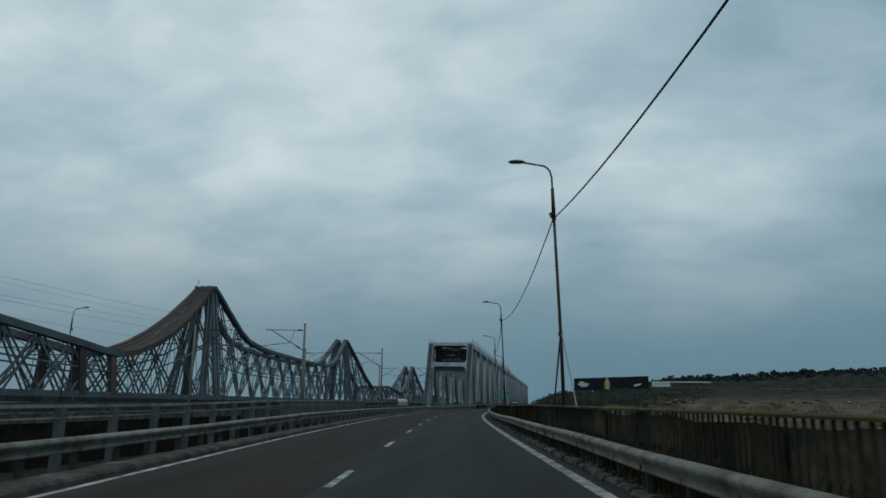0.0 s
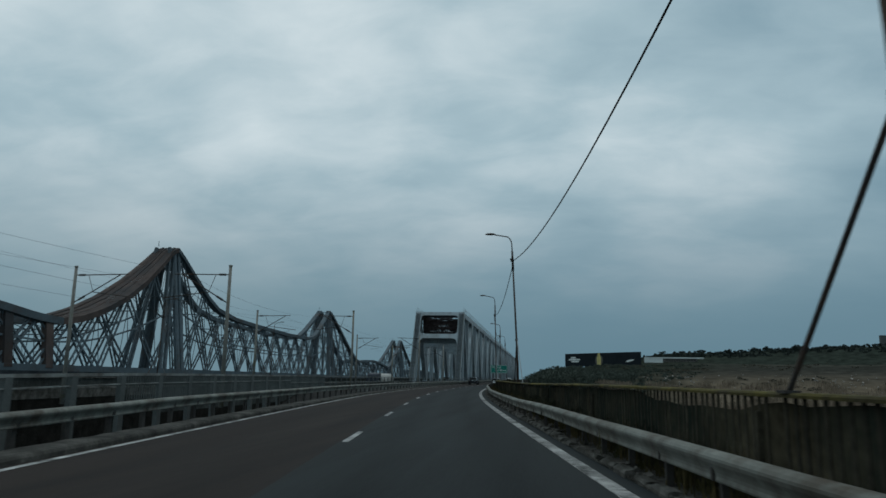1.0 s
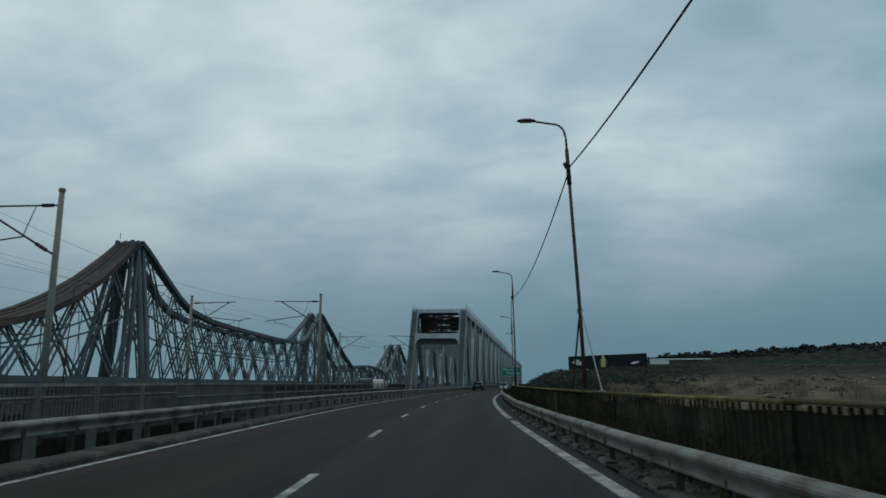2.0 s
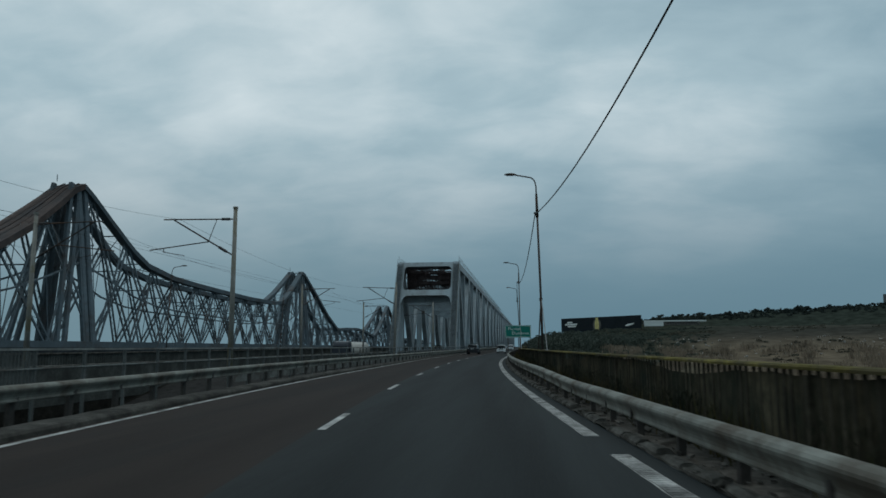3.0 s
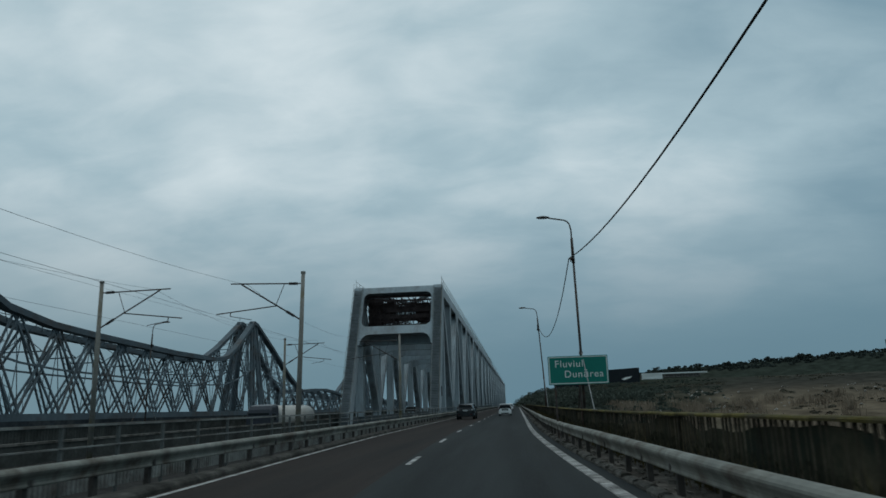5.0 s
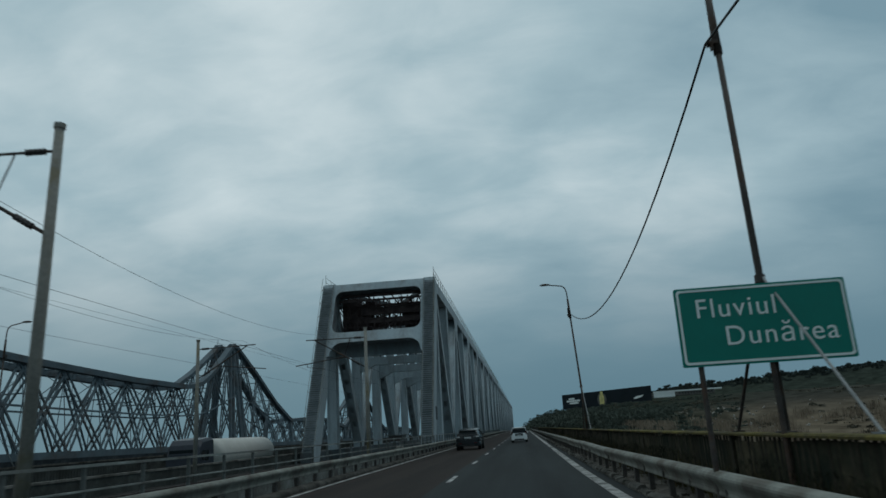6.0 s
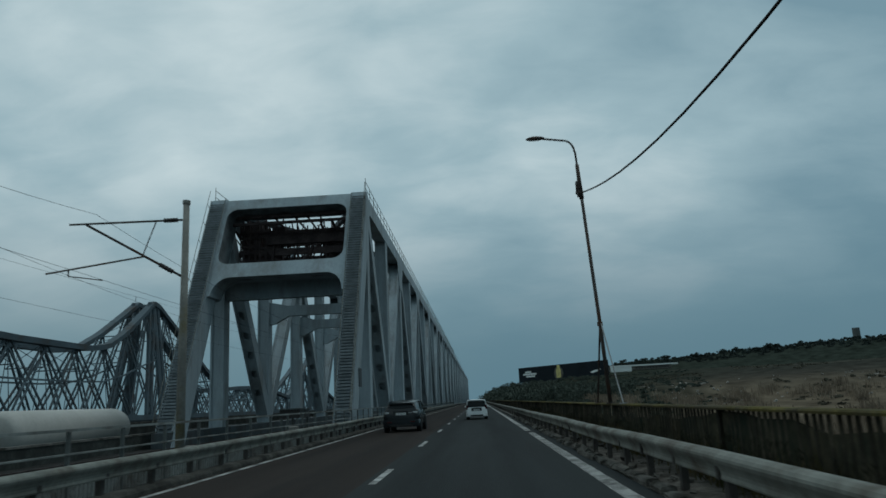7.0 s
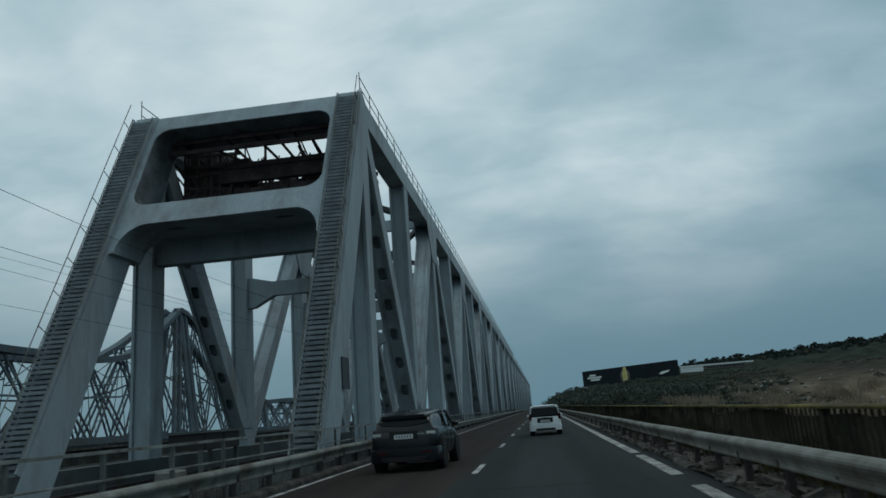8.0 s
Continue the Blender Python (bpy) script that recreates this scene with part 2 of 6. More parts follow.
OLDSTEEL = mat("old_bridge_paint", (0.09, 0.118, 0.135), 0.75, vary=0.2, scale=0.15, fine=2, bump=0.0, stain=(0.075, 0.07, 0.068), stain_amount=0.5, per_object=0.18, spec=0.2)
OLDRUST = mat("old_bridge_rusty_chord", (0.074, 0.056, 0.05), 0.85, vary=0.4, scale=0.3, fine=2.2, bump=0.0, stain=(0.05, 0.05, 0.052), stain_amount=0.8, stretch=(1, 0.25, 0.25), per_object=0.25, spec=0.1)
POLE = mat("lamp_pole_metal", (0.060, 0.053, 0.049), 0.75, 0.2, vary=0.35, scale=2, fine=20, stain=(0.09, 0.05, 0.033), stain_amount=0.6, spec=0.2)
STRUT = mat("light_strut_metal", (0.24, 0.25, 0.25), 0.6, 0.4, vary=0.2)
CABLE = mat("black_cable", (0.02, 0.02, 0.02), 0.6, vary=0.1, bump=0)
MAST = mat("mast_concrete", (0.21, 0.205, 0.185), 0.9, vary=0.22, scale=1.0, fine=14, stain=(0.16, 0.135, 0.07), stain_amount=0.5, spec=0.1)
INSUL = mat("brown_insulator", (0.03, 0.026, 0.025), 0.35, vary=0.1, bump=0)
KERB = mat("dirty_kerb", (0.105, 0.100, 0.090), 0.95, vary=0.4, scale=2.0, fine=14, bump=0.8, stain=(0.04, 0.037, 0.031), stain_amount=0.8, spec=0.06)
KERB_LEFT = mat("grimy_kerb", (0.072, 0.069, 0.062), 0.95, vary=0.5, scale=1.3, fine=11, bump=0.9, stain=(0.028, 0.027, 0.024), stain_amount=0.9, spec=0.05)
DIRT = mat("verge_dirt", (0.085, 0.080, 0.071), 0.97, vary=0.5, scale=2.2, fine=15, bump=0.9, stain=(0.026, 0.024, 0.02), stain_amount=0.8, spec=0.05)
JOINT = mat("dusty_joint", (0.036, 0.037, 0.036), 0.95, vary=0.5, scale=3, fine=20, stain=(0.024, 0.026, 0.026), stain_amount=0.9, spec=0.06)
BLACKENED = mat("blackened_concrete", (0.040, 0.035, 0.028), 0.95, vary=0.5, scale=1.4, fine=10, bump=0.6, stain=(0.018, 0.018, 0.016), stain_amount=0.8, per_object=0.25, spec=0.05)
# Dark tone that stands in for the shade behind the parapet slats
BACK_SHADE = mat("hedge_shade", (0.054, 0.047, 0.032), 0.95, vary=0.6, scale=0.5, fine=5, bump=0.5, stain=(0.020, 0.026, 0.021), stain_amount=0.9, per_object=0.3, spec=0.0)
# Black that stands in for the shade in the slot beside the track
SLOT_SHADE = mat("slot_shade", (0.018, 0.017, 0.015), 1.0, vary=0.4, scale=1.5, fine=9, bump=0.6, spec=0.0)
FENCE = mat("fence_grey_paint", (0.088, 0.096, 0.093), 0.7, vary=0.25, scale=1, fine=14, spec=0.2)
RAILPALE = mat("pale_rail_paint", (0.20, 0.215, 0.205), 0.7, vary=0.3, scale=1, fine=14, stain=(0.09, 0.08, 0.07), stain_amount=0.7, spec=0.2)
GREYWALL = mat("grey_mould_concrete", (0.060, 0.064, 0.060), 0.95, vary=0.35, scale=0.7, fine=6, bump=0.4, stain=(0.036, 0.038, 0.035), stain_amount=0.8, spec=0.04)
OLDDECK = mat("tarred_bridge_deck", (0.03, 0.036, 0.041), 0.9, vary=0.4, scale=0.2, fine=2, bump=0, stain=(0.055, 0.06, 0.06), stain_amount=0.5, spec=0.05)
BALLAST = mat("track_ballast", (0.024, 0.023, 0.0215), 0.95, vary=0.4, scale=1.5, fine=9, bump=0.9, spec=0.06)
GREEN = mat("sign_green", (0.006, 0.172, 0.135), 0.45, vary=0.06, scale=1, fine=9, bump=0.02)
WHITE = mat("sign_white", (0.68, 0.72, 0.70), 0.5, vary=0.05, bump=0)
BLACKP = mat("black_panel", (0.016, 0.021, 0.025), 0.8, vary=0.15, scale=0.1, fine=1, bump=0, spec=0.04)
FIELD = land_cover()
WATER = mat("river_water", (0.05, 0.065, 0.068), 0.25, vary=0.1, scale=0.02, fine=0.4, bump=0.0)
# Haze is put into the next three leaf colours, lifted towards grey-green
LEAF = mat("dark_leaves", (0.056, 0.067, 0.055), 0.95, vary=0.25, scale=0.2, fine=1.2, bump=0.0, per_object=0.25, spec=0.08)
BANKLEAF = mat("hazed_leaves", (0.064, 0.073, 0.064), 0.95, vary=0.3, scale=0.2, fine=1.2, bump=0.0, spec=0.05)
FARLEAF = mat("far_leaves", (0.040, 0.050, 0.045), 0.95, vary=0.3, scale=0.1, fine=0.8, bump=0.0, spec=0.03)


def wheel_wear(ma, dark, wide, amount):
    """Polished darker wheel tracks along a lane; the mesh carries its place across the road as 'across'."""
    nt = ma.node_tree
    N, L = nt.nodes, nt.links
    b = N["Principled BSDF"]
    old = b.inputs["Base Color"].links[0].from_socket
    at = N.new("ShaderNodeAttribute")
    at.attribute_name = "across"
    geo = N.new("ShaderNodeNewGeometry")
    mp = N.new("ShaderNodeMapping")
    mp.inputs["Scale"].default_value = (1.2, 0.06, 1)
    L.new(geo.outputs["Position"], mp.inputs[0])
    nz = N.new("ShaderNodeTexNoise")
    nz.inputs["Scale"].default_value, nz.inputs["Detail"].default_value = 1.0, 5
    L.new(mp.outputs[0], nz.inputs["Vector"])

    def m(op, a, c):
        n = N.new("ShaderNodeMath")
        n.operation = op
        for i, v in enumerate((a, c)):
            if isinstance(v, (int, float)):
                n.inputs[i].default_value = v
            else:
                L.new(v, n.inputs[i])
        return n.outputs[0]

    place = m("ADD", at.outputs["Fac"], m("MULTIPLY", m("SUBTRACT", nz.outputs["Fac"], 0.5), 0.7))
    total = None
    for c in dark:
        u = m("DIVIDE", m("SUBTRACT", place, c), wide)
        g = m("DIVIDE", 1.0, m("ADD", 1.0, m("MULTIPLY", u, u)))
        total = g if total is None else m("ADD", total, g)
    gain = m("ADD", 1.0 + amount * 0.8, m("MULTIPLY", total, -2.0 * amount))
    sc = N.new("ShaderNodeVectorMath")
    sc.operation = "SCALE"
    L.new(old, sc.inputs[0])
    L.new(gain, sc.inputs["Scale"])
    L.new(sc.outputs[0], b.inputs["Base Color"])


wheel_wear(ASPHALT, (-1.15, 0.95), 0.42, 0.16)
wheel_wear(ASPHALT_BROWN, (-5.1, -3.2), 0.5, 0.12)


# ---- mesh helpers ----
def thing(name, at=(0, 0, 0)):
    ob = new(name)
    ob.empty_display_size = 0.3
    ob.location = at
    return ob


def link(name, me, parent=None, label="", at=None):
    ob = new(name, me)
    if parent:
        ob.parent = parent
    if at is not None:
        ob.matrix_basis = at if isinstance(at, Matrix) else Matrix.Translation(at)
    if label:
        ob["label"] = label
    return ob


def mesh_of(bm, material, smooth=False):
    me = bpy.data.meshes.new("m")
    bm.normal_update()
    bm.to_mesh(me)
    bm.free()
    for m in material if isinstance(material, (list, tuple)) else (material,):
        me.materials.append(m)
    if smooth:
        for p in me.polygons:
            p.use_smooth = True
    return me


def part(name, bm, material, parent=None, label="", smooth=False):
    return link(name, mesh_of(bm, material, smooth), parent, label)


def box(bm, c, s, m=None):
    """A box at centre c of size s, turned by m."""
    vs = []
    for dx in (-0.5, 0.5):
        for dy in (-0.5, 0.5):
            for dz in (-0.5, 0.5):
                v = Vector((dx * s[0], dy * s[1], dz * s[2]))
                if m is not None:
                    v = m @ v
                vs.append(bm.verts.new(v + Vector(c)))
    for f in ((0, 1, 3, 2), (4, 6, 7, 5), (0, 4, 5, 1), (2, 3, 7, 6), (0, 2, 6, 4), (1, 5, 7, 3)):
        bm.faces.new([vs[i] for i in f])
    return vs


def basis(p, q, side=(0, 0, 1)):
    d = (Vector(q) - Vector(p)).normalized()
    s = Vector(side)
    if abs(d.dot(s)) > 0.98:
        s = Vector((1, 0, 0))
    x = d.cross(s).normalized()
    z = x.cross(d)
    return Matrix((x, d, z)).transposed()


def beam(bm, p, q, w, h, side=(0, 0, 1)):
    """A bar from p to q, w across and h along side."""
    p, q = Vector(p), Vector(q)
    box(bm, (p + q) / 2, (w, (q - p).length, h), basis(p, q, side))


def tube(bm, pts, r, n=8, caps=True):
    """A round rod along points; r may be one radius or one for each point."""
    pts = [Vector(p) for p in pts]
    rs = r if isinstance(r, (list, tuple)) else [r] * len(pts)
    rings = []
    ref = None
    for i, p in enumerate(pts):
        d = (pts[min(i + 1, len(pts) - 1)] - pts[max(i - 1, 0)]).normalized()
        if ref is None:
            ref = Vector((0, 0, 1)) if abs(d.z) < 0.9 else Vector((1, 0, 0))
        x = d.cross(ref).normalized()
        ref = x.cross(d)
        rings.append([bm.verts.new(p + rs[i] * (math.cos(a) * x + math.sin(a) * ref)) for a in (2 * math.pi * k / n for k in range(n))])
    for a, b in zip(rings, rings[1:]):
        for k in range(n):
            bm.faces.new((a[k], a[(k + 1) % n], b[(k + 1) % n], b[k]))
    if caps:
        bm.faces.new(rings[0][::-1])
        bm.faces.new(rings[-1])


def sweep(bm, rows, closed=True, caps=True):
    """Skin over rows of points, row by row."""
    vs = [[bm.verts.new(p) for p in r] for r in rows]
    n = len(vs[0])
    for a, b in zip(vs, vs[1:]):
        for k in range(n if closed else n - 1):
            bm.faces.new((a[k], a[(k + 1) % n], b[(k + 1) % n], b[k]))
    if closed and caps:
        bm.faces.new(vs[0][::-1])
        bm.faces.new(vs[-1])


def along(prof, y0, y1, step):
    """Rows of points for sweep(): prof(y) gives (l, z) pairs."""
    n = max(1, round((y1 - y0) / step))
    out = []
    for i in range(n + 1):
        y = y0 + (y1 - y0) * i / n
        out.append([on(y, l, z) for l, z in prof(y)])
    return out


def plate(outline, holes, thick):
    """A flat plate in the xy plane with holes cut through, as a mesh."""
    cu = bpy.data.curves.new("plate", "CURVE")
    cu.dimensions, cu.fill_mode, cu.extrude = "2D", "BOTH", thick / 2
    for ring in (outline, *holes):
        sp = cu.splines.new("POLY")
        sp.points.add(len(ring) - 1)
        for p, (x, y) in zip(sp.points, ring):
            p.co = (x, y, 0, 1)
        sp.use_cyclic_u = True
    ob = bpy.data.objects.new("plate", cu)
    me = bpy.data.meshes.new_from_object(ob)
    bpy.data.objects.remove(ob)
    bpy.data.curves.remove(cu)
    return me


def rounded(x0, y0, x1, y1, r, n=5):
    out = []
    for cx_, cy_, a0 in ((x1 - r, y1 - r, 0), (x0 + r, y1 - r, 90), (x0 + r, y0 + r, 180), (x1 - r, y0 + r, 270)):
        for k in range(n + 1):
            a = radians(a0 + 90 * k / n)
            out.append((cx_ + r * math.cos(a), cy_ + r * math.sin(a)))
    return out


def text_mesh(words, size, material, depth=0.004, spacing=1.0):
    cu = bpy.data.curves.new("writing", "FONT")
    cu.body, cu.size, cu.extrude, cu.space_character = words, size, depth, spacing
    cu.align_x, cu.align_y = "CENTER", "CENTER"
    ob = bpy.data.objects.new("writing", cu)
    me = bpy.data.meshes.new_from_object(ob)
    bpy.data.objects.remove(ob)
    bpy.data.curves.remove(cu)
    me.materials.clear()
    me.materials.append(material)
    return me


# ---- ground: one sheet with the river, the far plain and the hill ----
def ground_height(x, y):
    d = math.hypot(x - 2, y - 80)
    a = math.degrees(math.atan2(x - 2, y - 80))
    if a < -120:
        a += 360
    side = ease(a, -1.8, 1.2) if a < 90 else 1 - ease(a, 120, 175)
    side = mix(ease(x, 4, 12), side, ease(d, 45, 95))
    ridge = 6 + 29 * ease(a, 0, 12) + 10 * ease(a, 12, 30)
    shelf = min(13.5, ridge * 0.6 + 1.5 * ease(a, -0.3, 3.0))
    bank = -13 + (shelf + 13) * ease(d, 60, 640) + (ridge - shelf) * ease(d, 730, 900)
    bank += 2.2 * noise.noise((x * 0.02, y * 0.02, 0)) * ease(d, 60, 200) + 3.5 * noise.noise((x * 0.006, y * 0.006, 3.0)) * ease(d, 200, 500)
    # a cut bank, steeper, half way up
    bank += 3.0 * (ease(d, 330, 352) - 0.5) * ease(a, 6, 12)
    bank -= 60 * ease(d, 1200, 4000)
    return mix(-32.0, bank, side)


def build_ground():
    bm = bmesh.new()
    rad = [0, 20, 40, 60, 80]
    while rad[-1] < 4800:
        rad.append(rad[-1] + max(10, rad[-1] * 0.035))
    angs = []
    a = -180
    while a < 180:
        angs.append(a)
        a += 0.8 if -4 < a < 46 else 4
    rows = []
    for r in rad:
        rows.append([bm.verts.new((2 + r * math.sin(radians(t)), 80 + r * math.cos(radians(t)), ground_height(2 + r * math.sin(radians(t)), 80 + r * math.cos(radians(t))))) for t in angs])
    n = len(angs)
    for p, q in zip(rows, rows[1:]):
        for k in range(n):
            f = (p[k], p[(k + 1) % n], q[(k + 1) % n], q[k])
            if len({v.co.to_tuple(3) for v in f}) == 4:
                bm.faces.new(f[::-1])
    bmesh.ops.remove_doubles(bm, verts=bm.verts[: 2 * n], dist=0.01)
    bmesh.ops.recalc_face_normals(bm, faces=bm.faces)
    ob = part("ground", bm, FIELD, smooth=True)
    tagged(ob, "dry brown field rising to a scrubby hill", "ground", kind="structure")
    bm = bmesh.new()
    vs = [bm.verts.new(p) for p in ((-4000, -3000, -30), (400, -3000, -30), (400, 4700, -30), (-4000, 4700, -30))]
    bm.faces.new(vs)
    tagged(part("water", bm, WATER), "wide grey river under an overcast sky", "water", kind="structure")


build_ground()


def bank_height(l):
    """The bank beside the bridge: a shoulder behind the parapet that falls to the field."""
    return -2.7 - 0.9 * ease(l, 4.3, 9) - 12 * ease(l, 12, 30)


def build_bank():
    bm = bmesh.new()
    rows, y = [], -30.0
    while y <= 300:
        rows.append([on(y, l, bank_height(l) + 0.25 * noise.noise((l * 0.4, y * 0.3, 1))) for l in (4.25, 6, 8, 10, 12, 14, 17, 20, 24, 30)])
        y += 3.0
    sweep(bm, rows, closed=False)
    tagged(part("ground_bank", bm, DIRT_DARK, smooth=True), "dark overgrown bank beside the bridge", "bank", kind="structure")


DIRT_DARK = mat("overgrown_soil", (0.040, 0.037, 0.028), 1.0, vary=0.5, scale=0.6, fine=4, bump=0.4, stain=(0.025, 0.029, 0.018), stain_amount=0.8, spec=0.0)
build_bank()


# ---- the road deck ----
Y0, Y1 = -30, 660


def mark_across(ob):
    """Store on each vertex how far right of the lane's middle it lies."""
    at = ob.data.attributes.new("across", "FLOAT", "POINT")
    for i, v in enumerate(ob.data.vertices):
        c = (cx(v.co.y + 0.05) - cx(v.co.y - 0.05)) / 0.1
        at.data[i].value = (v.co.x - cx(v.co.y)) / math.hypot(1, c)
    return ob


def build_road():
    bm = bmesh.new()
    seam = lambda y: mix(-2.35, -2.1, ease(y, 70, 120))
    sweep(bm, along(lambda y: ((seam(y), 0), (2.75, 0), (2.75, -0.6), (seam(y), -0.6)), Y0, Y1, 4))
    tagged(mark_across(part("road", bm, ASPHALT)), "dark grey worn asphalt driving lane on a bridge", "road", kind="structure")
    bm = bmesh.new()
    sweep(bm, along(lambda y: ((left_line(y) - 0.5, 0), (seam(y), 0), (seam(y), -0.6), (left_line(y) - 0.5, -0.6)), Y0, Y1, 4))
    tagged(mark_across(part("road_passing_lane", bm, ASPHALT_BROWN)), "brownish worn asphalt passing lane on a bridge", "road", kind="structure")
    # broad deck that carries kerbs, barriers and the railway
    bm = bmesh.new()
    edge = lambda y: left_line(y) - mix(0.95, 0.5, ease(y, 60, 135))
    sweep(bm, along(lambda y: ((edge(y), -0.62), (4.3, -0.62), (4.3, -2.6), (edge(y), -2.6)), Y0, Y1, 6))
    tagged(part("bridge_deck", bm, CONCRETE), "grey concrete bridge deck", "deck", kind="structure")
    # girder deck whose black colour puts in the slot's shade
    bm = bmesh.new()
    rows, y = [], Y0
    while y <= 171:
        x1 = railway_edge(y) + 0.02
        d = shade_trough_drop(y)
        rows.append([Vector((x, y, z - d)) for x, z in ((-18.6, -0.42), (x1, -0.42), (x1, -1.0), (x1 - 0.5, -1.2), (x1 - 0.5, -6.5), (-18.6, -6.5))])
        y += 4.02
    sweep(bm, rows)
    tagged(part("railway_deck", bm, SLOT_SHADE), "deep girder deck under the railway, coloured black for shade", "deck", kind="structure")
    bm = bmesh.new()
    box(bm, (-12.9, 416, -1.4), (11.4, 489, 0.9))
    tagged(part("railway_deck_far", bm, SLOT_SHADE), "dark deck under the railway inside the truss", "deck", kind="structure")
    # narrow edge beam that carries the railing
    bm = bmesh.new()
    sweep(bm, along(lambda y: ((left_fence(y) - 0.14, -0.84), (left_fence(y) + 0.14, -0.84), (left_fence(y) + 0.14, -1.3), (left_fence(y) - 0.14, -1.3)), Y0, 171, 3))
    tagged(part("edge_beam", bm, BLACKENED), "blackened concrete edge beam under the railing", "beam", kind="structure")
    # added steel ledge that carries the guardrail posts over the slot, painted shade-black
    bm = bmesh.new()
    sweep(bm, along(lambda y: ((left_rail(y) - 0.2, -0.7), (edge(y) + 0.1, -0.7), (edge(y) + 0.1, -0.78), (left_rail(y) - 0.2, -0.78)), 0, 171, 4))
    tagged(part("ledge", bm, SLOT_SHADE), "added ledge under the guardrail posts, coloured black for shade", "ledge", kind="structure")
    # edge lines, a little worn and broken
    for nm, f, w, gaps in (("edge_line", lambda y: 2.32, 0.26, ((64.2, 66.2), (162.3, 164.2))), ("edge_line", lambda y: left_line(y), 0.15, ())):
        bm = bmesh.new()
        y = Y0
        for g0, g1 in (*gaps, (Y1, Y1)):
            if f(0) > 0:
                far = g0 > 165
                # a profiled line: a thin worn film with ribs across
                v = max(y, 0.0)
                if v < min(g0, 169.6):
                    film = bmesh.new()
                    sweep(film, along(lambda q: ((f(q) - w / 2 + 0.02 * noise.noise((q * 2.1, 5, 0)), 0.004), (f(q) + w / 2 + 0.02 * noise.noise((q * 2.3, 9, 0)), 0.004)), v, min(g0, 169.6), 0.4), closed=False)
                    tagged(part("edge_line_film", film, PAINT_FILM), "thin worn film of white edge line paint", "road marking", kind="structure")
                while v < min(g0, 169.6):
                    a, b = on(v, f(v) - w / 2, 0.007), on(v, f(v) + w / 2, 0.007)
                    if noise.noise((v * 0.35, 3, 0)) + 0.55 * noise.noise((v * 5.1, 8, 0)) < 0.42:
                        box(bm, (a + b) / 2, (w * (0.86 + 0.14 * noise.noise((v * 1.7, 0, 0))), 0.085, 0.012), basis(on(v, 2.32, 0), on(v + 1, 2.32, 0)))
                    v += 0.125
                if far:
                    sweep(bm, along(lambda v: ((f(v) - w / 2, 0.005), (f(v) + w / 2, 0.005)), 170.6, g0, 6), closed=False)
            else:
                sweep(bm, along(lambda v: ((f(v) - w / 2, 0.005), (f(v) + w / 2, 0.005)), y, g0, 3), closed=False)
            y = g1
        tagged(part(nm, bm, PAINT), "worn ribbed white painted edge line", "road marking", kind="structure")
    for i in range(-2, 46):
        y = 11.9 + 11.1 * i
        y += 0.5 * (1 - ease(y, 18, 40)) - 0.5 * ease(y, 40, 52) + 0.5 * ease(y, 62, 75)
        bm = bmesh.new()
        c = lambda v: mix(-2.22, -1.88, ease(v, 70, 120))
        sweep(bm, along(lambda v: ((c(v) - 0.075, 0.005), (c(v) + 0.075, 0.005)), y, y + 2.95, 1.5), closed=False)
        tagged(part("lane_dash", bm, PAINT), "short white lane dash on asphalt", "road marking", "lane dashes", "structure")
    # worn darker wheel tracks and an old joint across the lane
    bm = bmesh.new()
    sweep(bm, [[on(163.5, l, 0.004) for l in (-1.6, 2.0)], [on(163.75, l, 0.004) for l in (-1.6, 2.0)]], closed=False)
    tagged(part("expansion_joint", bm, JOINT), "pale dusty joint across the asphalt", "joint", kind="structure")


build_road()


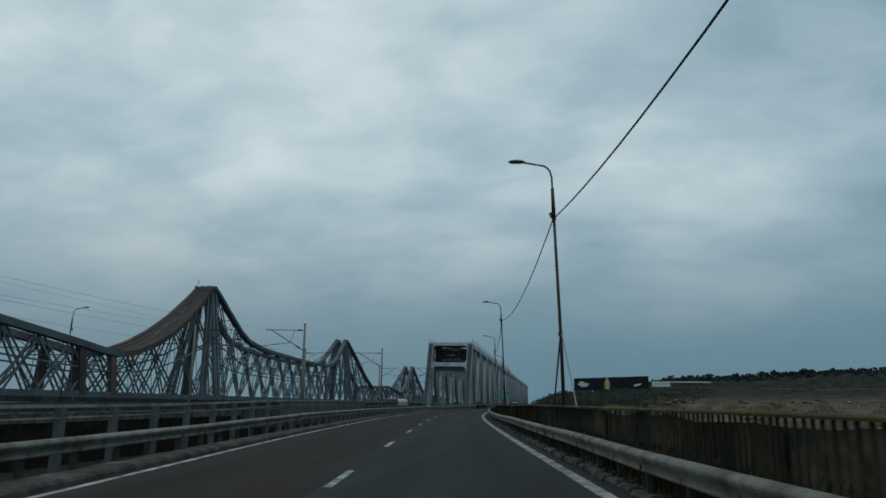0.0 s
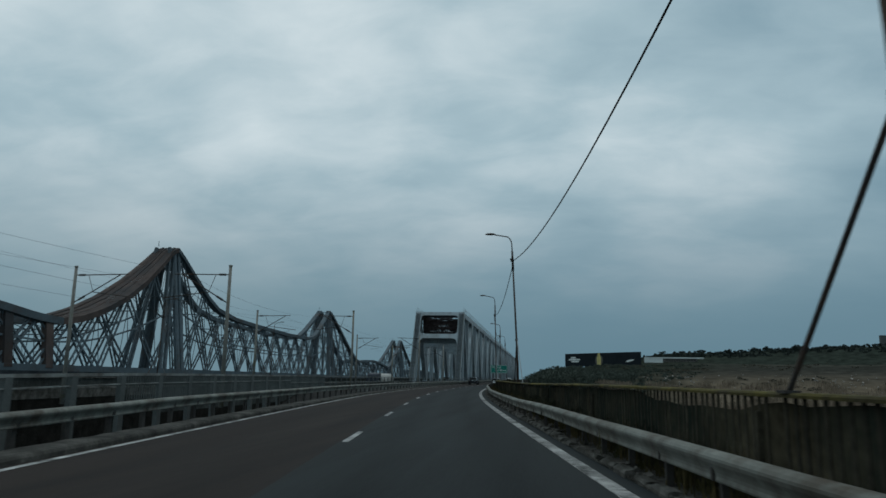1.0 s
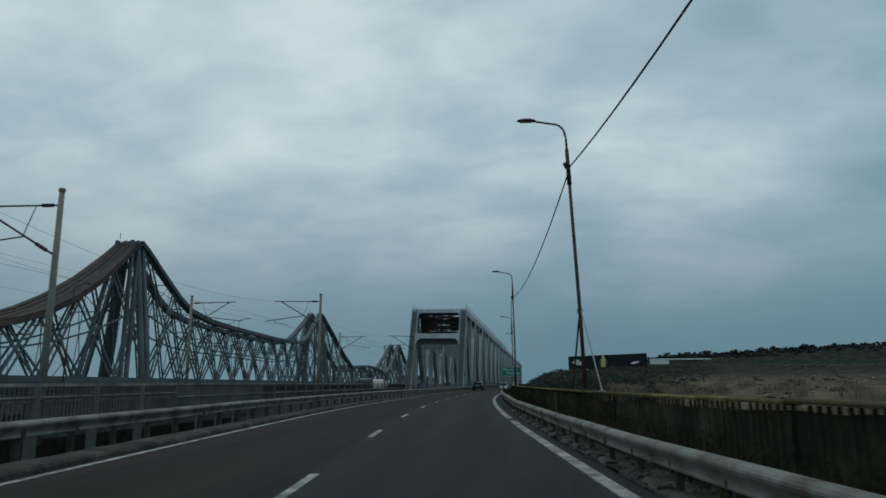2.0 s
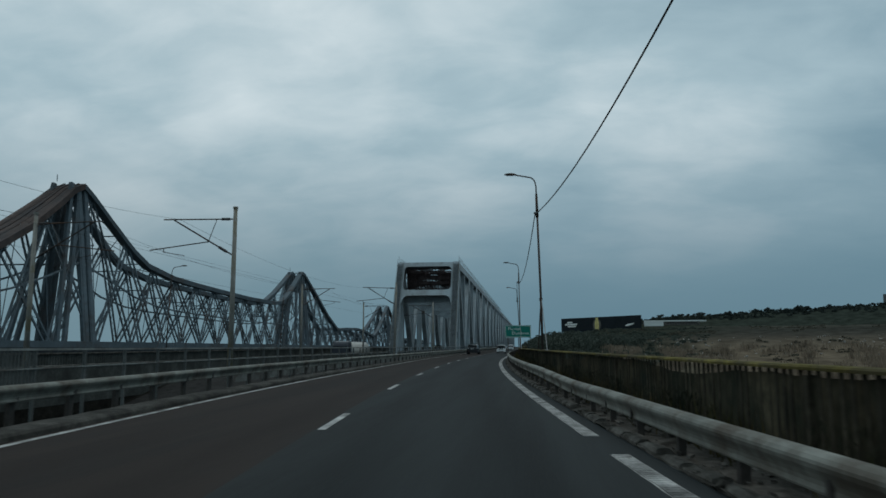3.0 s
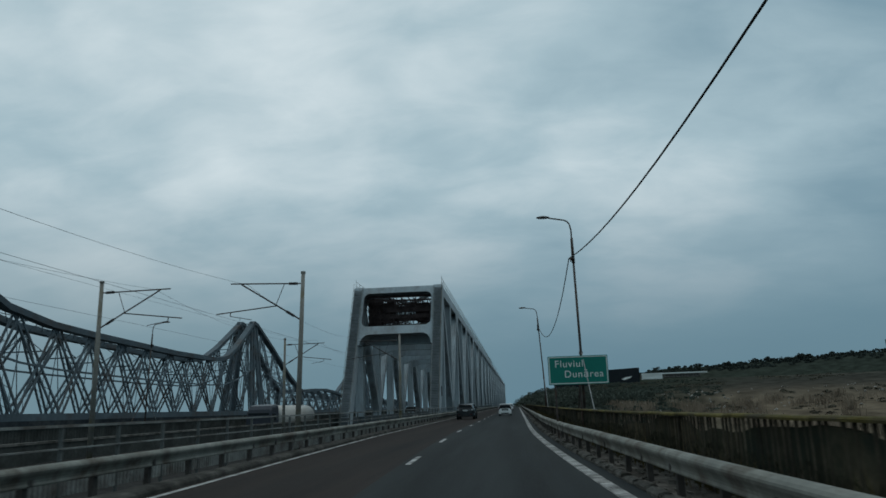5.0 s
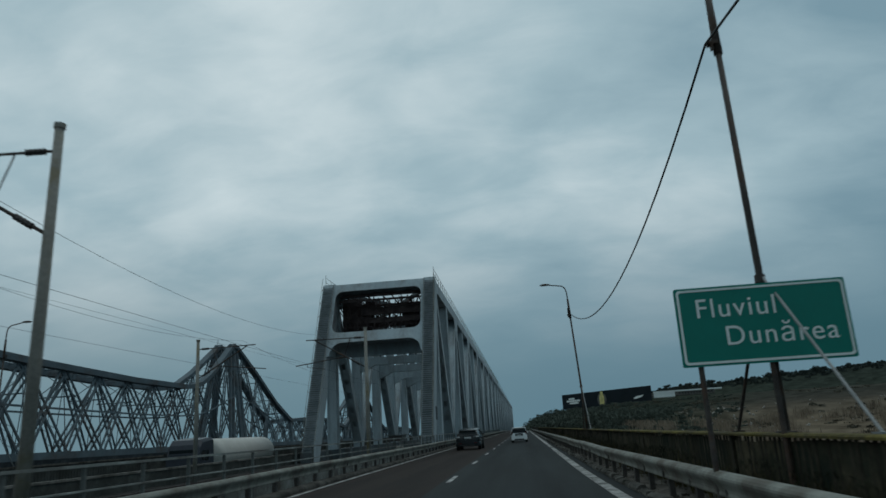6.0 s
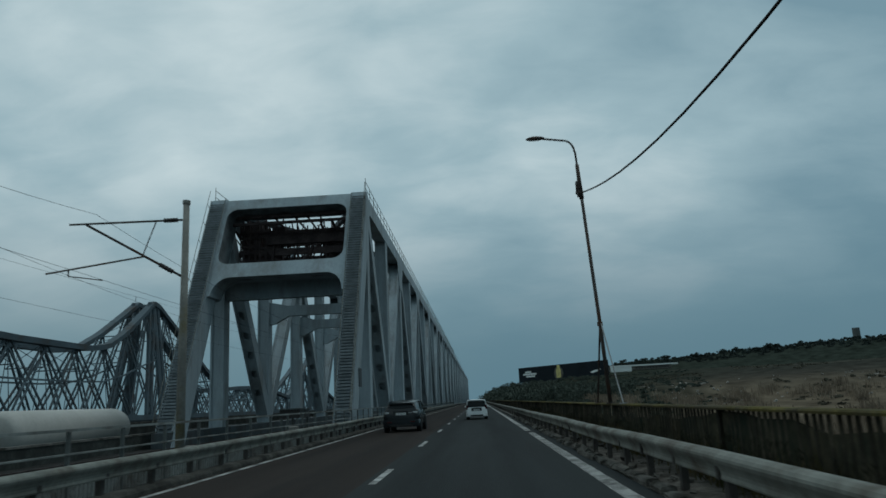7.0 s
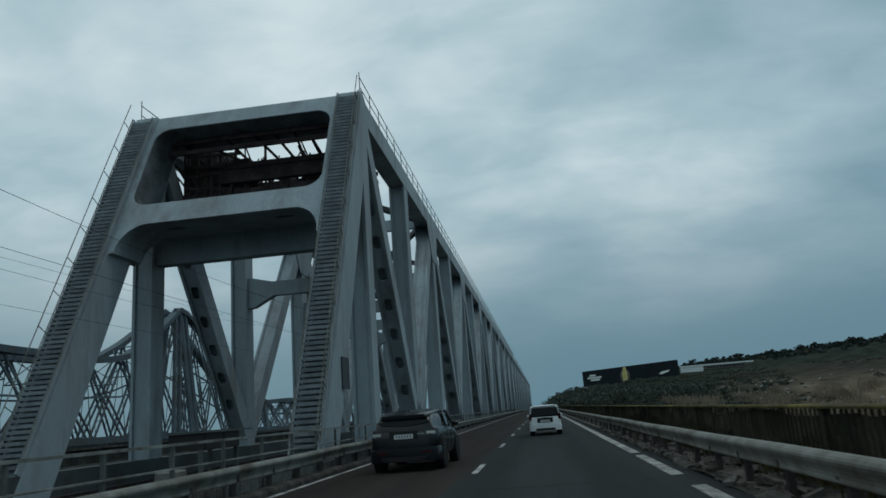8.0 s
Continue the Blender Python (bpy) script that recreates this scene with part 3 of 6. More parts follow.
# ---- kerbs, verges and the ballast bed ----
def build_kerbs():
    # right kerb: single stones
    rnd = random.Random(4)
    kerb = thing("kerb_right")
    tagged(kerb, "row of chipped concrete kerb stones beside the asphalt", "kerb", kind="structure")
    y = -8.0
    meshes = []
    for k in range(5):
        bm = bmesh.new()
        sec = ((-0.125, -0.08), (-0.12, 0.06), (-0.095, 0.1), (-0.05, 0.118), (0.05, 0.118), (0.095, 0.1), (0.12, 0.06), (0.125, -0.08))
        sweep(bm, [[Vector((x, y, z)) for x, z in sec] for y in (-0.5, -0.2, 0.2, 0.5)])
        chip = rnd.choice((-1, 1))
        for v in bm.verts:
            v.co += Vector((rnd.uniform(-0.014, 0.014), rnd.uniform(-0.02, 0.02), rnd.uniform(-0.014, 0.01)))
            if v.co.y * chip > 0.4 and v.co.z > 0 and k:
                v.co.z -= 0.05 * k * rnd.random()
                v.co.y -= 0.05 * k * chip * rnd.random()
        meshes.append(mesh_of(bm, KERB))
    while y < 190:
        c = on(y + 0.5, 2.86, 0)
        d = on(y + 1, 2.86, 0) - on(y, 2.86, 0)
        # towards the truss the row is broken up and many stones are gone
        ruin = ease(y, 140, 152)
        if rnd.random() > 0.06 + 0.34 * ruin:
            j = 0.02 + 0.09 * ruin
            link("kerb_stone", rnd.choice(meshes), kerb, at=Matrix.Translation(c + Vector((rnd.uniform(-j, j), 0, rnd.uniform(-0.03, 0.01)))) @ Matrix.Rotation(math.atan2(-d.x, d.y) + rnd.uniform(-j, j), 4, "Z") @ Matrix.Rotation(rnd.uniform(-j, j) * 0.7, 4, "X"))
        y += 1.0
    bm = bmesh.new()
    sweep(bm, along(lambda v: ((2.74, 0.1), (2.98, 0.1), (2.98, -0.1), (2.74, -0.1)), 190, Y1, 8))
    tagged(part("kerb_far", bm, CONCRETE), "grey concrete kerb", "kerb", kind="structure")
    # rubble verge between kerb and parapet
    bm = bmesh.new()
    rows = []
    y = Y0
    while y <= Y1:
        r = []
        for k in range(7):
            l = 2.72 + 1.35 * k / 6
            r.append(on(y, l, 0.03 + 0.05 * noise.noise((l * 2.3, y * 0.9, 7)) + 0.035 * noise.noise((l * 6, y * 3, 2)) + 0.03 * k / 6))
        rows.append(r)
        y += 0.35 if y < 185 else 6
    sweep(bm, rows, closed=False)
    tagged(part("verge_right", bm, DIRT), "broken concrete and dirt verge", "verge", kind="structure")
    # loose lumps lying on the verge
    bm = bmesh.new()
    for i in range(1500):
        y, l, s = rnd.uniform(0, 185), rnd.uniform(2.72, 3.6), rnd.uniform(0.02, 0.05) * rnd.choice((0.6, 1, 1, 1.5, 2.2))
        if y > 145 and rnd.random() < 0.5:
            s *= 2.0
        c = on(y, l, 0.06 + s * 0.25)
        q = Euler((rnd.uniform(-0.5, 0.5), rnd.uniform(-0.5, 0.5), rnd.random() * 3)).to_matrix()
        for v in box(bm, c, (s, s * rnd.uniform(0.8, 1.8), s * 0.6), q):
            v.co += Vector((rnd.uniform(-0.2, 0.2), rnd.uniform(-0.2, 0.2), rnd.uniform(-0.15, 0.15))) * s
    tagged(part("rubble_lumps", bm, KERB), "scattered lumps of broken concrete", "rubble", kind="stuff")
    # left kerb, broad and low
    bm = bmesh.new()
    def prof(y):
        e = left_line(y)
        w = mix(0.5, 0.28, ease(y, 60, 135))
        k = 0.03 * noise.noise((y * 0.8, 3, 3)) + 0.02 * noise.noise((y * 2.7, 5, 3))
        return ((e - 0.2, -0.1), (e - 0.22 + k, 0.07), (e - 0.26 + k, 0.115 + k), (e - 0.33, 0.135 + k), (e - 0.3 - w, 0.14 + k), (e - 0.36 - w, 0.12), (e - 0.36 - w, -0.88))
    sweep(bm, along(prof, Y0, 190, 0.5) + along(prof, 192, Y1, 6))
    tagged(part("kerb_left", bm, KERB_LEFT), "broad dirty concrete kerb", "kerb", kind="structure")
    bm = bmesh.new()
    rows = []
    y = Y0
    while y <= 700:
        x1 = railway_edge(y)
        rows.append([Vector((mix(x1, -18.2, k / 6), y, -0.35 - shade_trough_drop(y) + 0.06 * noise.noise((k * 3.1, y * 0.7, 0)))) for k in range(7)])
        y += 2 if y < 220 else 10
    sweep(bm, rows, closed=False)
    tagged(part("ballast_bed", bm, BALLAST), "dark crushed stone track ballast", "ballast", kind="structure")
    for x in (-9.45, -10.9, -13.6, -15.05):
        bm = bmesh.new()
        for p in ((0.07, 0.03, -0.16), (0.02, 0.1, -0.22), (0.14, 0.02, -0.28)):
            box(bm, (x, 401, p[2]), (p[0], 598, p[1]))
        tagged(part("track_rail", bm, RUST), "rusty steel railway rail", "rail", "railway rails", "structure")


build_kerbs()


# ---- steel guardrails ----
def w_profile(l, z, s):
    """W-beam section; s is the side that faces the road."""
    pts = ((-0.05, 0.33), (0.02, 0.328), (0.07, 0.306), (0.1, 0.274), (0.106, 0.246), (0.09, 0.206), (0.058, 0.16), (0.034, 0.112), (0.026, 0.07), (0.034, 0.03), (0.026, 0.008), (0.0, 0.0))
    front = [(l + s * a, z + b) for a, b in pts]
    back = [(l + s * (a - 0.012), z + b) for a, b in pts[::-1]]
    return front + back


def guardrail(lf, zf, side, y0, y1, label, wob):
    rail = thing("guardrail", on(y0, lf(y0), 0))
    tagged(rail, label, "guardrail", kind="structure")
    inv = Matrix.Translation(-rail.location)
    y, k = y0, 0
    rnd = random.Random(9 if side > 0 else 10)
    post = bmesh.new()
    box(post, (0, 0, 0.30), (0.10, 0.14, 0.84))
    box(post, (-0.09 * side, 0, 0.56), (0.1, 0.1, 0.2))
    post = mesh_of(post, POSTMETAL)
    while y < y1:
        ye = min(y + 4.0, y1)
        bm = bmesh.new()
        j0, j1 = wob * noise.noise((y * 0.13, side, 0)), wob * noise.noise((ye * 0.13, side, 0))
        rows = []
        for u in (0, 0.33, 0.67, 1.0):
            v = mix(y, ye + 0.12, u)
            dz = mix(j0, j1, u)
            rows.append([inv @ on(v, l, z) for l, z in w_profile(lf(v) + dz * 0.6, zf(v) + dz, -side)])
        sweep(bm, rows)
        part("rail_beam", bm, GALV, rail)
        for v in ((y, y + 2) if y < 190 else (y,)):
            p = on(v, lf(v) + side * 0.1, zf(v) - 0.44)
            link("post", post, rail, at=Matrix.Translation(p - rail.location) @ Matrix.Rotation(rnd.uniform(-0.04, 0.04), 4, "Y"))
        y = ye
    return rail


guardrail(lambda y: 2.98, lambda y: 0.37 - 0.08 * ease(y, 38, 50) + 0.08 * ease(y, 70, 82) + 0.03 * ease(y, 95, 110), 1, -8, 400, "long galvanised W-beam guardrail on a broken kerb", 0.035)
guardrail(left_rail, lambda y: 0.26 + 0.14 * ease(y, 18, 42), -1, 0, 400, "long galvanised W-beam guardrail beside the railway", 0.03)


# ---- parapet wall with slits, moss on its coping ----
def panel_top(y):
    # dips in the added panel's top leave the slits open there
    worn = ease(noise.noise((y * 0.16, 4, 2)) + 0.25 * noise.noise((y * 0.6, 2, 2)), -0.15, 0.35)
    deep_dip = ease(noise.noise((y * 0.13, 9, 9)), 0.2, 0.36) * ease(y, 92, 104)
    return 1.13 - mix(0.15, 0.27, ease(y, 75, 95)) * worn - 0.18 * deep_dip + 0.05 * noise.noise((y * 1.1, 1, 8)) + coping_rise(y)


def parapet():
    wall = thing("parapet_wall")
    tagged(wall, "dark weathered slatted parapet with yellow mossy coping", "parapet", kind="structure")
    y, k = -10.0, 0
    while y < 300:
        ye = y + (3.0 if y < 200 else 20)
        bm = bmesh.new()
        dz = 0.02 * noise.noise((y, 1, 1)) + coping_rise(y)
        sweep(bm, along(lambda v, W=wall_line: ((W(v) -0.105, 1.165 + dz), (W(v) -0.11, 1.195 + dz), (W(v) -0.09, 1.215 + dz), (W(v) +0.08, 1.22 + dz), (W(v) +0.11, 1.195 + dz), (W(v) +0.105, 1.165 + dz)), y, ye - 0.015, 1.0))
        part("coping", bm, MOSS, wall, "yellow mossy coping stone")
        bm = bmesh.new()
        sweep(bm, along(lambda v, W=wall_line: ((W(v) -0.10, -0.3), (W(v) -0.10, 0.34), (W(v) +0.10, 0.34), (W(v) +0.10, -0.3)), y, ye, 3))
        part("base_beam", bm, BLACKENED, wall)
        # added dark panel for the hedge's shade behind the slats, its top uneven
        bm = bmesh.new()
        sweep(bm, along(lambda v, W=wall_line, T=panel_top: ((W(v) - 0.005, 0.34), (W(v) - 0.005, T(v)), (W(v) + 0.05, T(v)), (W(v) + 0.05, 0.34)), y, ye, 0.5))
        part("back_panel", bm, BACK_SHADE, wall, "dark panel added as shade behind the slats")
        if k % 3 == 0:
            bm = bmesh.new()
            p = on(y, wall_line(y), 0.55)
            box(bm, p, (0.11, 0.12, 1.18))
            part("post", bm, DARKWALL, wall)
        y = ye
        k += 1
    bm = bmesh.new()
    sweep(bm, along(lambda v, W=wall_line: ((W(v) -0.12, -0.3), (W(v) -0.12, 1.2), (W(v) +0.13, 1.2), (W(v) +0.13, -0.3)), 300, Y1, 20))
    part("far_run", bm, DARKWALL, wall)
    return wall


WALL = parapet()


# ---- left railing beside the railway ----
def railing():
    fence = thing("railing")
    tagged(fence, "grey metal railing beside the railway", "railing", kind="structure")
    top = lambda y: 1.22 + 0.18 * ease(y, 20, 42) - 0.13 * ease(y, 60, 135)
    y = -2.0
    while y < 330:
        step = 2.7 if y < 60 else 2.0
        p = on(y, left_fence(y), 0)
        bm = bmesh.new()
        wide = 0.24 if y < 60 else 0.065 if y < 171 else 0.06
        foot = -0.84 if y < 171 else -0.6
        box(bm, (p.x, p.y, mix(foot, top(y) - 0.03, 0.5)), (min(0.14, wide), wide, top(y) - 0.03 - foot))
        part("post", bm, FENCE, fence)
        for z, h in ((0.0, 0.08 if y < 60 else 0.05), (-0.27 if y < 60 else -0.42, 0.03)):
            bm = bmesh.new()
            a, b = on(y, left_fence(y) + 0.02, top(y) + z), on(y + step, left_fence(y + step) + 0.02, top(y + step) + z)
            beam(bm, a, b, 0.06, h)
            part("rail", bm, RAILPALE, fence, "pale worn rail")
        if y > 70:
            # low balusters along the foot
            if 82 < y < 200:
                bm = bmesh.new()
                for k in range(14):
                    q = on(y + step * (k + 0.5) / 14, left_fence(y + step * (k + 0.5) / 14), 0)
                    box(bm, (q.x, q.y, 0.17), (0.03, 0.075, 0.3))
                part("infill_bars", bm, RAILPALE, fence, "pale short balusters")
            y += step
            continue
        if y < 36:
            y += step
            continue
        bm = bmesh.new()
        n = 16
        for k in range(n):
            v = y + step * (k + 0.5) / n
            q = on(v, left_fence(v), 0)
            box(bm, (q.x, q.y, mix(top(v) - 0.85, top(v), 0.5)), (0.03, 0.03, 0.84))
        part("infill_bars", bm, FENCE, fence)
        y += step


railing()


# ---- opposite carriageway, beyond the railway ----
def far_side():
    bm = bmesh.new()
    box(bm, (-23.6, 315, -1.7), (9.4, 690, 0.5))
    tagged(part("opposite_road", bm, ASPHALT), "dark asphalt of the opposite carriageway", "road", kind="structure")
    # added black wall foot, in place of the shade below the barrier
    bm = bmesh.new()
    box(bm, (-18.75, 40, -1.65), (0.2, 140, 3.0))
    tagged(part("barrier_foot", bm, SLOT_SHADE), "black wall added for shade beside the lowered track", "wall", kind="structure")
    bm = bmesh.new()
    box(bm, (-18.75, 20, 0.13), (0.26, 100, 0.54))
    tagged(part("barrier_near", bm, KERB), "grimy concrete barrier beside the railway", "barrier", kind="structure")
    bm = bmesh.new()
    box(bm, (-18.75, 365, -0.55), (0.22, 590, 1.9))
    tagged(part("barrier_inner", bm, GREYWALL), "dark stained concrete barrier beside the railway", "barrier", kind="structure")
    bm = bmesh.new()
    box(bm, (-18.75, 315, 0.45), (0.3, 690, 0.1))
    tagged(part("barrier_coping", bm, CONCRETE), "pale concrete coping of the low barrier", "coping", kind="structure")
    # slatted parapet on the far side, like the near one
    wall = thing("parapet_wall_far", (-28.6, -30, 0))
    tagged(wall, "dark weathered slatted parapet of the opposite carriageway", "parapet", kind="structure")
    for nm, z, h, w, material in (("coping", 0.96, 0.10, 0.3, KERB), ("back_panel", 0.3, 1.2, 0.03, GREYWALL), ("base_beam", -1.0, 1.3, 0.22, BLACKENED)):
        bm = bmesh.new()
        box(bm, (0, 345, z), (w, 690, h))
        part(nm, bm, material, wall)
    bm = bmesh.new()
    y = 30.0
    while y < 330:
        box(bm, (0, y, 0.3), (0.08, 0.12, 1.3))
        y += 0.3
    tagged(part("baluster_row", bm, GREYWALL, wall), kind="stuff")


far_side()


# ---- street lamps ----
def lamp(y, l, lean=0.0, clamp=7.43, back=2.3):
    ob = thing("street_lamp", on(y, l, 1.215 + coping_rise(y)))
    d = on(y + 1, l, 0) - on(y - 1, l, 0)
    ob.rotation_euler = (0, lean, math.atan2(-d.x, d.y))
    B = 1.165
    bm = bmesh.new()
    tube(bm, ((0, 0, 0), (-0.05, 0, 3.4 - B), (-0.2, 0, 7.6 - B)), (0.06, 0.054, 0.046), 10)
    box(bm, (0, 0, 0.01), (0.22, 0.26, 0.03))
    part("pole", bm, POLE, ob, smooth=True)
    bm = bmesh.new()
    tube(bm, ((-0.19, 0, 7.25 - B), (-0.225, 0, 8.35 - B)), (0.072, 0.055), 10)
    part("sleeve", bm, POLE, ob, smooth=True)
    bm = bmesh.new()
    arc = [(-0.225, 0, 8.3 - B), (-0.24, 0, 8.75 - B)]
    for k in range(7):
        a = radians(90 * k / 6)
        arc.append((-0.26 - 0.34 * (1 - math.cos(a)), 0, 8.78 - B + 0.38 * math.sin(a)))
    arc += [(-0.95, 0, 9.22 - B), (-1.2, 0, 9.26 - B)]
    tube(bm, arc, 0.032, 8)
    part("arm", bm, POLE, ob, smooth=True)
    bm = bmesh.new()
    bmesh.ops.create_uvsphere(bm, u_segments=12, v_segments=8, radius=1)
    for v in bm.verts:
        v.co = Vector((v.co.x * 0.3, v.co.y * 0.11, max(v.co.z, -0.35) * 0.075)) + Vector((-1.42, 0, 9.28 - B))
    head = part("lamp_head", bm, POLE, ob, smooth=True)
    bm = bmesh.new()
    box(bm, (-1.44, 0, 9.245 - B), (0.34, 0.13, 0.02))
    part("lens", bm, STRUT, head, "clouded lamp lens")
    bm = bmesh.new()
    box(bm, (-0.27, -0.02, clamp - B), (0.16, 0.14, 0.07))
    tube(bm, ((-0.3, -0.06, clamp - 0.03 - B), (-0.3, -0.06, clamp - 0.15 - B)), 0.03, 6)
    part("cable_clamp", bm, POLE, ob)
    bm = bmesh.new()
    tube(bm, ((-0.05, 0.05, 3.42 - B), (0.0, 2.2, 0.0)), 0.028, 8)
    box(bm, (0.0, 2.2, 0.01), (0.16, 0.2, 0.03))
    part("brace", bm, POLE, ob, smooth=False)
    bm = bmesh.new()
    tube(bm, ((-0.03, -0.06, 3.45 - B), (0.05, -back, 0.0)), 0.019, 8)
    box(bm, (0.05, -back, 0.01), (0.16, 0.2, 0.03))
    part("brace", bm, STRUT, ob, "pale galvanised brace", smooth=False)
    bm = bmesh.new()
    tube(bm, ((-0.055, 0, 3.38 - B), (-0.055, 0, 3.5 - B)), 0.078, 10)
    part("collar", bm, POLE, ob)
    tagged(ob, "tall rusty lamp post with curved arm, standing on the parapet", "street lamp", "street lamps along the road")
    return ob


CLAMP = lambda y: 7.88 if 50 < y < 60 else 7.45
LAMPS = ((-8.0, 3.85), (23.0, 3.44), (56.6, 3.82), (87.0, 3.8), (122.7, 4.11), (152.2, 3.95))
LEAN = (0.0, 0.0, -0.012, 0.012, 0.025, -0.015)
BACK = (2.3, 2.05, 2.1, 1.6, 2.65, 1.6)
FIRST = [lamp(y, l, a, CLAMP(y), b) for (y, l), a, b in zip(LAMPS, LEAN, BACK)][1]
for y in (56.0, 87.0, 118.3, 149.5):
    tagged(copy_thing(FIRST, pose(-28.6, y, 0.9, 0, 0, 180)), "tall thin lamp post beyond the railway", "street lamp", "street lamps on the opposite carriageway")
bx = thing("junction_box", on(152.5, 3.74, 7.6))
bm = bmesh.new()
box(bm, (-0.1, -0.05, 0.1), (0.16, 0.12, 0.4))
bmesh.ops.bevel(bm, geom=list(bm.edges), offset=0.02, segments=1, affect="EDGES")
part("case", bm, POLE, bx)
bm = bmesh.new()
box(bm, (-0.1, -0.115, 0.1), (0.12, 0.012, 0.32))
part("lid", bm, POLE, bx)
tagged(bx, "dark metal box strapped to the lamp post", "junction box")


def cable(name, a, b, sag, r, label, n=18):
    bm = bmesh.new()
    a, b = Vector(a), Vector(b)
    tube(bm, [a.lerp(b, k / n) - Vector((0, 0, sag * 4 * (k / n) * (1 - k / n))) for k in range(n + 1)], r, 6)
    return tagged(part(name, bm, CABLE, smooth=True), label, "cable")


for (ya, la), (yb, lb) in zip(LAMPS, LAMPS[1:]):
    cable("power_cable", on(ya, la - 0.22, CLAMP(ya) + 0.02), on(yb, lb - 0.22, CLAMP(yb) + 0.02), 0.85 if yb < 100 else 1.15 if yb < 140 else 1.75, 0.022, "black cable sagging between two lamp posts")


# ---- railway masts and wires ----
def mast(x, y, s):
    """s: the way in which the arms reach."""
    ob = thing("catenary_mast", (x, y, -0.4 if y < 140 else -0.66))
    if s < 0 and 120 < y < 130:
        ob.rotation_euler.y = 0.024
    bm = bmesh.new()
    tube(bm, ((0, 0, 0), (0, 0, 7.95)), (0.13, 0.085), 12)
    part("pole", bm, MAST, ob, smooth=True)
    bm = bmesh.new()
    tube(bm, ((s * 0.1, 0, 7.45), (s * 3.35, 0, 7.5)), 0.03, 8)
    part("top_tube", bm, POLE, ob)
    bm = bmesh.new()
    tube(bm, ((s * 0.1, 0, 5.85), (s * 2.85, 0, 7.46)), 0.034, 8)
    part("bracket_tube", bm, POLE, ob)
    bm = bmesh.new()
    tube(bm, ((s * 0.85, 0, 7.45), (s * 1.2, 0, 6.5)), 0.016, 6)
    part("tie", bm, POLE, ob)
    bm = bmesh.new()
    tube(bm, ((s * 1.15, 0, 6.46), (s * 3.95, 0, 6.12)), 0.026, 8)
    tube(bm, ((s * 3.3, 0, 6.2), (s * 3.3, 0, 6.02)), 0.02, 6)
    part("steady_arm", bm, POLE, ob)
    bm = bmesh.new()
    tube(bm, ((s * 3.3, 0, 6.02), (s * 2.3, 0, 5.85)), 0.016, 6)
    part("registration_arm", bm, POLE, ob)
    for p, q in (((s * 0.25, 0, 7.455), (s * 0.62, 0, 7.46)), ((s * 0.35, 0, 5.99), (s * 0.7, 0, 6.2))):
        bm = bmesh.new()
        p, q = Vector(p), Vector(q)
        tube(bm, [p.lerp(q, k / 8) for k in range(9)], [0.055 if k % 2 else 0.07 for k in range(9)], 8)
        part("insulator", bm, INSUL, ob, "dark ribbed insulator")
    bm = bmesh.new()
    tube(bm, ((0, 0, 7.9), (0, 0, 8.0)), 0.108, 12)
    part("cap", bm, MAST, ob)
    tagged(ob, "grey concrete railway mast with steel bracket arms", "railway mast", "railway masts")


MASTS = (56.4, 84.3, 123.4, 150.2)
for y in MASTS:
    mast(-7.82 if 120 < y < 130 else -7.6, y, -1)
    mast(-17.2, y, 1)
for x in (-10.2, -14.6):
    for a, b in zip((-10.0, *MASTS), (*MASTS, 190.0)):
        cable("contact_wire", (x - 0.3, a, 5.42), (x - 0.3, b, 5.42), 0.02, 0.0055, "thin railway contact wire")
        cable("messenger_wire", (x, a, 7.1), (x, b, 7.1), 0.8, 0.0055, "thin sagging railway carrier wire")
cable("feeder_wire", (-18.4, -10, 8.2), (-18.4, 190, 8.2), 0.6, 0.0055, "thin railway feeder wire")


# ---- the steel railway truss ----
TX = (-17.25, -7.3)
TY, BAY, TOP, NB = 171.6, 8.0, 16.0, 46


def node(k):
    """y of the truss node k; the first bay, under the portal, is shorter."""
    return TY + BAY + 10.5 * (k - 1)


